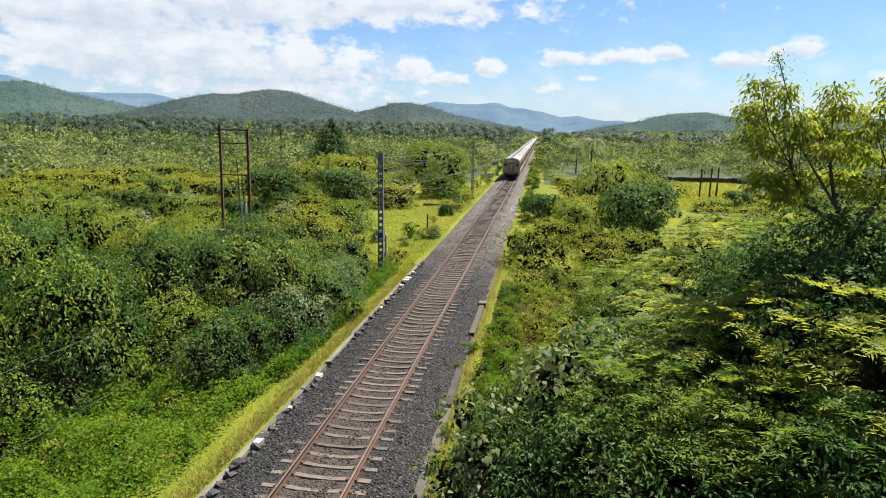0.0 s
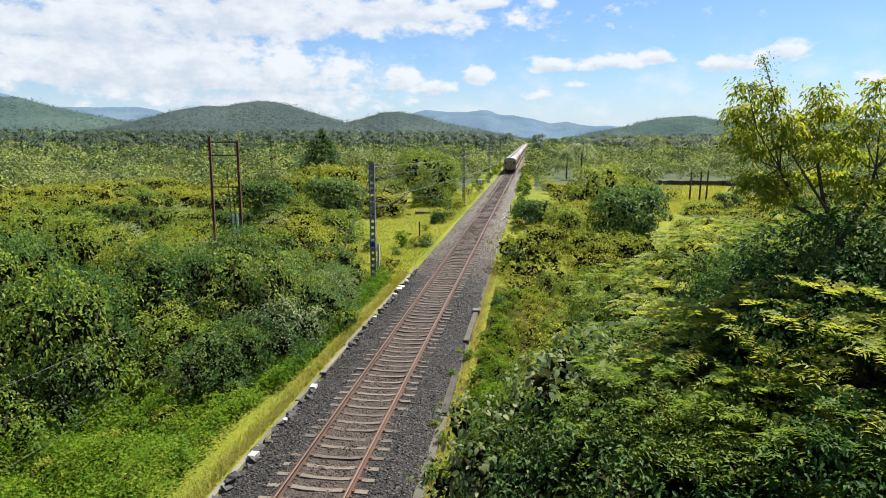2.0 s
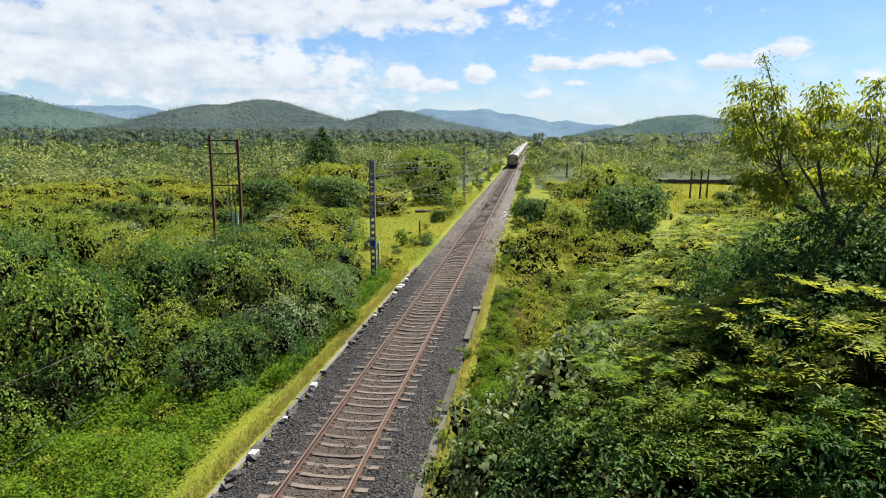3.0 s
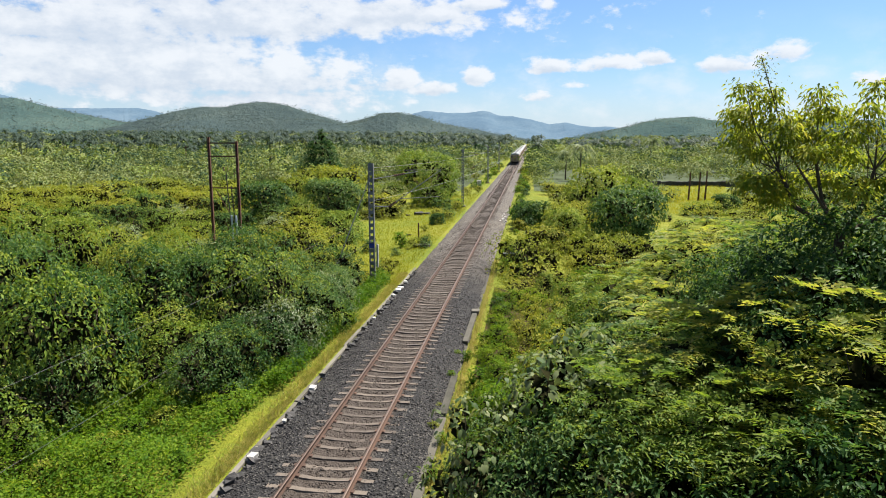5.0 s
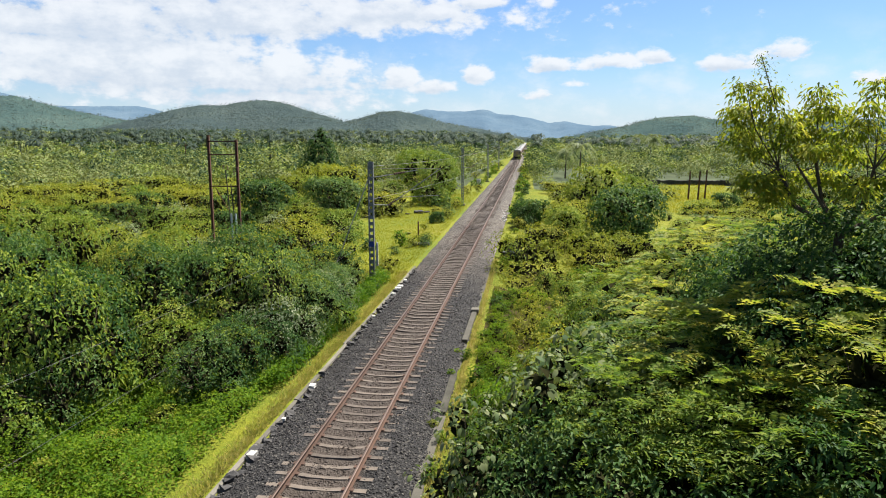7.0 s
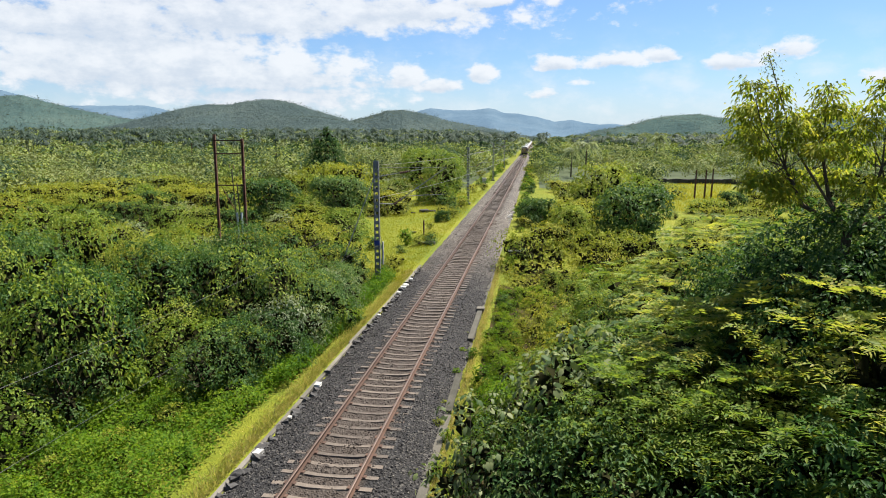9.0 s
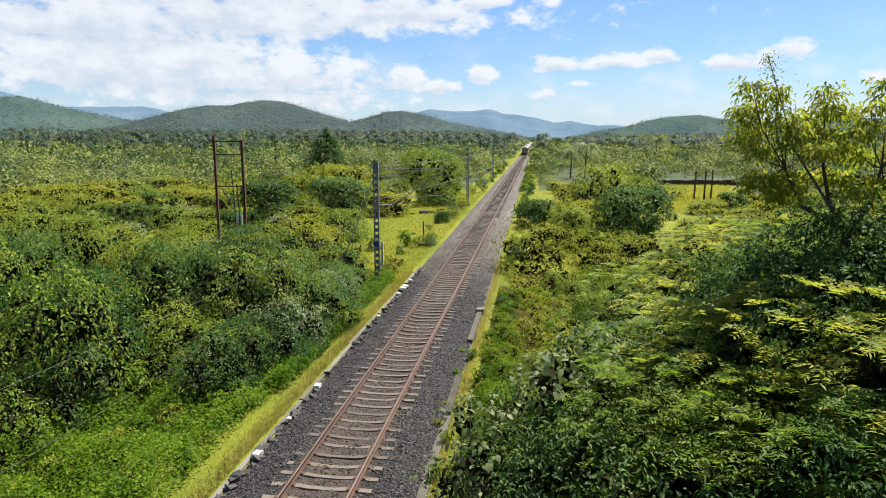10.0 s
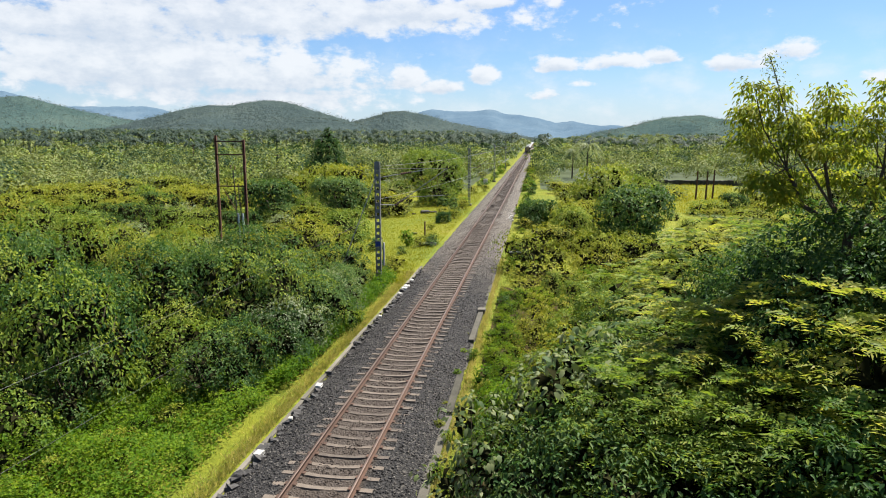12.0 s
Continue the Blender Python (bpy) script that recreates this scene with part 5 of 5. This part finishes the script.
# ---- palms ----
def palm_arrays(r, height, fr, fronds=15):
    V, F = [], []

    def add(v, f):
        b = sum(len(a) for a in V)
        V.append(np.array(v, float))
        F.extend([tuple(i + b for i in q) for q in f])
    lean = r.normal(0, 0.05, 2) * height
    ring = [(math.cos(a), math.sin(a)) for a in (0, 2.1, 4.2)]
    add([(0.22 * c, 0.22 * s, -0.5) for c, s in ring] + [(lean[0] + 0.12 * c, lean[1] + 0.12 * s, height) for c, s in ring],
        [(i, (i + 1) % 3, 3 + (i + 1) % 3) for i in range(3)] + [(i, 3 + (i + 1) % 3, 3 + i) for i in range(3)])
    top = np.array([lean[0], lean[1], height])
    for i in range(fronds):
        a = 6.283 * i / fronds + r.uniform(-0.2, 0.2)
        up = r.uniform(-0.5, 1.0)
        out = np.array([math.cos(a), math.sin(a), 0])
        side = np.array([-math.sin(a), math.cos(a), 0]) * fr * 0.16
        m = top + out * fr * 0.5 + np.array([0, 0, fr * 0.42 * up])
        e = top + out * fr * (0.95 - 0.2 * abs(up)) + np.array([0, 0, fr * (0.42 * up - 0.42)])
        drop = np.array([0, 0, -fr * 0.10])
        add([top, m + side + drop, m, m - side + drop, e], [(0, 1, 2), (0, 2, 3), (1, 4, 2), (2, 4, 3)])
    return np.concatenate(V), np.array(F)


def make_palm(x, y, height, fr, seed):
    r = np.random.default_rng(seed)
    t = thing("palm_tree", (x, y, ground_z(x, y)), "coconut palm with drooping grey-green fronds above the scrub", "palm", "palms of the plain")
    bm = bmesh.new()
    rod(bm, (0, 0, -0.4), (0.1, 0, height * 0.5), 0.2, 0.16, 8)
    rod(bm, (0.1, 0, height * 0.5), (0.25, 0, height), 0.16, 0.12, 8)
    part("trunk", bm, BARK, t)
    P, N, T, S = [], [], [], []
    for i in range(20):
        a = 6.283 * i / 20 + r.uniform(-0.15, 0.15)
        up = r.uniform(-0.7, 1.1)
        out = np.array([math.cos(a), math.sin(a), 0])
        sd = np.array([-math.sin(a), math.cos(a), 0])
        for k in np.linspace(0.12, 1, 16):
            p = np.array([0.25, 0, height]) + out * fr * k * (1 - 0.12 * k) + np.array([0, 0, fr * (0.6 * up * k - 0.65 * k * k)])
            for s in (-1, 1):
                P.append(p), N.append(np.array([0, 0, 1.0]) + s * sd * 0.6), T.append(s * sd + out * 0.5 + np.array([0, 0, -0.6])), S.append(fr * 0.26 * (1.1 - 0.6 * k))
    v, f = quad_cloud(np.array(P), np.array(N), np.array(S), r, 0.22, 0.02, np.array(T), 0.3)
    part("frond_crown", mesh_from("fronds", v, f, LEAF_PALE), None, t)


make_palm(44.0, 226.0, 10.6, 5.0, 3)
make_palm(17.4, 166.0, 8.4, 4.2, 4)
make_palm(14.4, 174.0, 7.2, 3.6, 5)


def far_palms():
    r = np.random.default_rng(8)
    V, F, b = [], [], 0
    for i in range(850):
        a = r.uniform(-41, 1) if r.random() < 0.78 else r.uniform(3, 27)
        d = r.uniform(380, 850) if a < 2 else r.uniform(420, 800)
        x, y = EYE[0] + d * math.sin(radians(a)), d * math.cos(radians(a))
        if abs(x) < 9:
            continue
        v, f = palm_arrays(r, r.uniform(6.5, 13.0) if a < 2 else r.uniform(5.5, 9), r.uniform(3.4, 4.8))
        V.append(v + np.array([x, y, ground_z(x, y)]))
        F.append(f + b)
        b += len(v)
    o = new("palm_belt", mesh_from("palm_belt", np.concatenate(V), np.concatenate(F), LEAF_PALM))
    tagged(o, "belt of dark coconut palms across the plain", "palms", kind="stuff")


far_palms()


def far_woods(name, mat, count, seed, d0, d1, height, label, quads=80):
    r = np.random.default_rng(seed)
    P, N, S = [], [], []
    full = quads
    for i in range(count):
        d = d0 * (d1 / d0) ** r.random()
        a = r.uniform(-43, 28)
        x, y = EYE[0] + d * math.sin(radians(a)), d * math.cos(radians(a))
        if abs(x) < 6.0 or (9.0 < x < 22.0 and y < 178) or (x < 0 and y < 170 and x > -8) or in_field(x, y, 0.015):
            continue
        rad = r.choice((1.5, 2.2, 3.0, 4.2)) * r.uniform(0.8, 1.2) * (d / 200) ** 0.25
        h = height * r.uniform(0.6, 1.1) * (0.55 + 0.18 * rad)
        quads, fine = (full * 7 // 4, 0.135) if d < 230 else (full, 0.19) if d < 350 else (full * 2 // 5, 0.36)
        q = r.normal(0, 1, (quads, 3))
        q /= np.linalg.norm(q, axis=1, keepdims=True)
        q[:, 2] = np.abs(q[:, 2]) * 1.1 - 0.15
        c = np.array([x, y, ground_z(x, y) + h * 0.5])
        P.append(c + q * np.array([rad, rad, h * 0.5]) * r.uniform(0.7, 1.05, (quads, 1)))
        N.append(q + np.array([0, 0, 0.5]) + r.normal(0, 0.28, (quads, 3)))
        S.append(rad * fine * r.uniform(0.7, 1.3, quads))
    v, f = quad_cloud(np.concatenate(P), np.concatenate(N), np.concatenate(S), r, 0.8, 0.15)
    o = new(name, mesh_from(name, v, f, mat))
    tagged(o, label, "woods", kind="stuff")


far_woods("far_woods_light", WOODS_FAR, 2700, 1, 128, 1500, 5.2, "light green scrub woods across the plain")
far_woods("far_woods_olive", WOODS_FRESH, 1300, 2, 128, 900, 4.6, "fresh green scrub woods across the plain")
far_woods("far_woods_dark", WOODS_DARK, 1100, 3, 128, 1500, 6.2, "dark green woods across the plain")


# ---- clearing posts, field wall, cabinet ----
def make_trackside():
    r = random.Random(31)
    slab = thing("culvert_slab", (-4.0, 58.0, ground_z(-4.0, 58.0)), "dark weathered culvert slab beside the ballast", "slab")
    part("slab_top", box(bmesh.new(), (1.5, 0.7, 0.22), (0, 0, 0.14), None, 0.03), ROCK, slab)
    for name, x, y, h, lab in (("marker_post", -4.6, 60.0, 1.9, "slim dark marker post in the meadow"), ("marker_post", 2.95, 86.0, 1.0, "short dark marker post beside the ballast")):
        t = thing(name, (x, y, ground_z(x, y)), lab, "post")
        part("post", box(bmesh.new(), (0.12, 0.12, h + 0.3), (0, 0, h / 2 - 0.15), None, 0.015), RUST, t)
        part("cap", box(bmesh.new(), (0.15, 0.15, 0.06), (0, 0, h), None, 0.01), RUST, t)
    b = thing("junction_box", (3.9, 52.5, ground_z(3.9, 52.5)), "dark blue-grey cable box low in the grass", "box")
    part("body", box(bmesh.new(), (0.9, 0.55, 0.6), (0, 0, 0.25), None, 0.04), UNDER, b)
    part("lid", box(bmesh.new(), (0.98, 0.62, 0.06), (0, 0, 0.57), None, 0.02), GALV, b)
    for x, y, s in ((-8.6, 84.0, 1.0), (-7.6, 84.6, 0.7), (-9.8, 83.0, 0.45), (-6.6, 66.0, 0.4)):
        me = finish(rough_block(r, (1.1, 0.9, 0.55), 0.22), "boulder", ROCK)
        o = new("boulder", me)
        o.matrix_basis = pose(x, y, ground_z(x, y) + 0.12 * s, 0, 0, r.uniform(0, 180)) @ Matrix.Scale(s, 4)
        tagged(o, "weathered grey boulder lying on the meadow", "boulder", "boulders on the meadow")
    stones = [finish(rough_block(r, (0.22, 0.2, 0.14), 0.2), "pale_stone", LIME) for _ in range(3)]
    heap = thing("lime_spill", (2.2, 81.0, -0.42), "spill of white lime lumps on the ballast shoulder", "stones")
    for i in range(46):
        o = new("pale_stone", r.choice(stones))
        o.parent = heap
        sy = r.gauss(0, 2.6)
        o.matrix_basis = pose(r.gauss(0, 0.28) - 0.02 * sy, sy, r.uniform(0.0, 0.1), 0, 0, r.uniform(0, 180)) @ Matrix.Scale(r.uniform(0.5, 1.5), 4)
    for x, y, h in ((-76.0, 152.0, 9.0), (-60.0, 165.0, 6.0)):
        t = thing("distant_pole", (x, y, ground_z(x, y)), "thin dark electricity pole far across the scrub", "utility pole", "poles across the plain")
        part("pole", rod(bmesh.new(), (0, 0, -0.4), (0, 0, h), 0.14, 0.09, 6), RUST, t)
        part("cross_arm", box(bmesh.new(), (1.5, 0.1, 0.12), (0, 0, h - 0.4)), RUST, t)


make_trackside()


def make_posts():
    for x, y, h in ((31.2, 113.6, 4.6), (32.7, 113.4, 4.7), (34.0, 114.4, 4.9)):
        t = thing("wooden_post", (x, y, ground_z(x, y)), "dark upright post standing in the grass clearing", "post", "posts in the clearing")
        bm = bmesh.new()
        rod(bm, (0, 0, -0.3), (0.12, 0, h), 0.16, 0.11, 7)
        part("pole", bm, RUST, t)
    w = thing("field_wall", (40.0, 153.5, ground_z(40, 153.5)), "low dark stone field wall behind the grass clearing", "wall", kind="structure")
    r = random.Random(3)
    for i in range(26):
        part("wall_stone", rough_block(r, (1.25, 0.7, r.uniform(1.0, 1.4)), 0.12), ROCK, w).location = (-14.5 + 1.15 * i, r.uniform(-0.1, 0.1), 0.45)
    c = thing("relay_cabinet", (-4.4, 131.0, ground_z(-4.4, 131.0)), "pale concrete relay cabinet beside the line", "cabinet")
    part("body", box(bmesh.new(), (0.75, 0.6, 1.5), (0, 0, 0.7), None, 0.05), LIME, c)
    part("cap", box(bmesh.new(), (0.88, 0.74, 0.12), (0, 0, 1.5), None, 0.03), LIME, c)


make_posts()


# ---- grass and weeds ----
def carpet(name, mat, n, pick, size, label, blade=False, seed=1, lift=0.0):
    r = np.random.default_rng(seed)
    P = []
    while len(P) < n:
        x, y = pick(r)
        if in_view(x, y, 1.0):
            P.append((x, y, ground_z(x, y) + lift * r.random()))
    P = np.array(P)
    S = size * r.uniform(0.5, 1.4, n)
    if blade:
        N = r.normal(0, 1, (n, 3)) * np.array([1, 1, 0.2])
        T = np.tile(np.array([0, 0, 1.0]), (n, 1)) + r.normal(0, 0.3, (n, 3))
        v, f = quad_cloud(P, N, S, r, 0.10, 0.02, T, 0.25)
    else:
        N = r.normal(0, 0.5, (n, 3)) + np.array([0, 0, 1.0])
        P[:, 2] += 0.8 * np.abs(np.array([nz(a, b, 0.55, 4.0) for a, b in P[:, :2]])) * r.random(n) * 2 + 0.05
        v, f = quad_cloud(P, N, S, r, 0.6, 0.1, None, 0.2)
    o = new(name, mesh_from(name, v, f, mat))
    tagged(o, label, "grass", kind="stuff")


carpet("lush_weeds", LEAF_LUSH, 46000, lambda r: (-3.9 - 7.5 * r.random() ** 0.8, r.uniform(12.5, 26)), 0.105, "bright green broad-leaved weeds on the bank", seed=2, lift=0.35)
carpet("bank_weeds", LEAF_LUSH, 16000, lambda r: (-3.6 - 1.5 * r.random(), r.uniform(23, 43)), 0.11, "bright green weeds along the foot of the thicket", seed=3, lift=0.4)
carpet("dry_grass", LEAF_DRY, 16000, lambda r: (-3.0 - abs(r.normal(0, 0.32)), r.uniform(11, 46)), 0.15, "dry yellow grass along the kerb", True, 4)
carpet("verge_grass", LEAF_DRY, 7000, lambda r: (2.80 + abs(r.normal(0, 0.16)), r.uniform(10, 52)), 0.16, "yellow-green grass along the wall", True, 5)
carpet("meadow_grass", LEAF_MEADOW, 30000, lambda r: (-3.1 - 9.0 * r.random(), 42 + 75 * r.random() ** 1.5), 0.20, "short yellow-green meadow grass", True, 6)
carpet("field_grass", LEAF_MEADOW, 6000, lambda r: (lambda y: (5.39 + y * r.uniform(0.185, 0.277), y))(r.uniform(92, 152)), 0.45, "short yellow-green grass in the clearing", True, 7)


for i in range(46):
    gy = 15.0 + 0.62 * i
    gx = (-8.2 + 0.3 * max(0.0, gy - 19.0) if gy < 23 else -5.6 - 1.0 * math.sin(gy * 0.35)) + R0.uniform(-0.5, 1.3)
    plant((WEED_A, WEED_A, WEED_B)[i % 3], gx, gy, R0.uniform(0.16, 0.36), R0.uniform(0, 6.28), "low bright green weed clump at the foot of the thicket", "weed", "weed clumps on the bank")


for i in range(34):
    gx, gy = -R0.uniform(4.4, 8.4), R0.uniform(14.0, 24.5)
    plant((WEED_A, WEED_A, WEED_B)[i % 3], gx, gy, R0.uniform(0.14, 0.34), R0.uniform(0, 6.28), "tall lush weed clump on the bank", "weed", "weed clumps on the bank")
for i in range(120):
    gy = 46.0 + 190.0 * R0.random() ** 1.5
    right = R0.random() < 0.5
    gx = R0.uniform(3.4, 5.2) if right else -R0.uniform(3.6, 6.0) - (R0.random() < 0.3) * R0.uniform(0, 5)
    if abs(gy - 73) < 2 and not right:
        continue
    plant((WEED_A, WEED_B, WEED_C)[i % 3], gx, gy, R0.uniform(0.18, 0.5) * (1.0 + gy / 250.0), R0.uniform(0, 6.28), "low green weed clump beside the ballast", "weed", "weed clumps beside the line", None, 0.8)


# ---- moving things ----
def motions():
    for i, c in enumerate(COACHES):
        rows = [(t, pose(0, TRAIN_Y0 + COACH_GAP * i + TRAIN_SPEED * t, 0)) for t in (0.0, 4.0, 8.0, 12.0)]
        walk(c, rows)


motions()
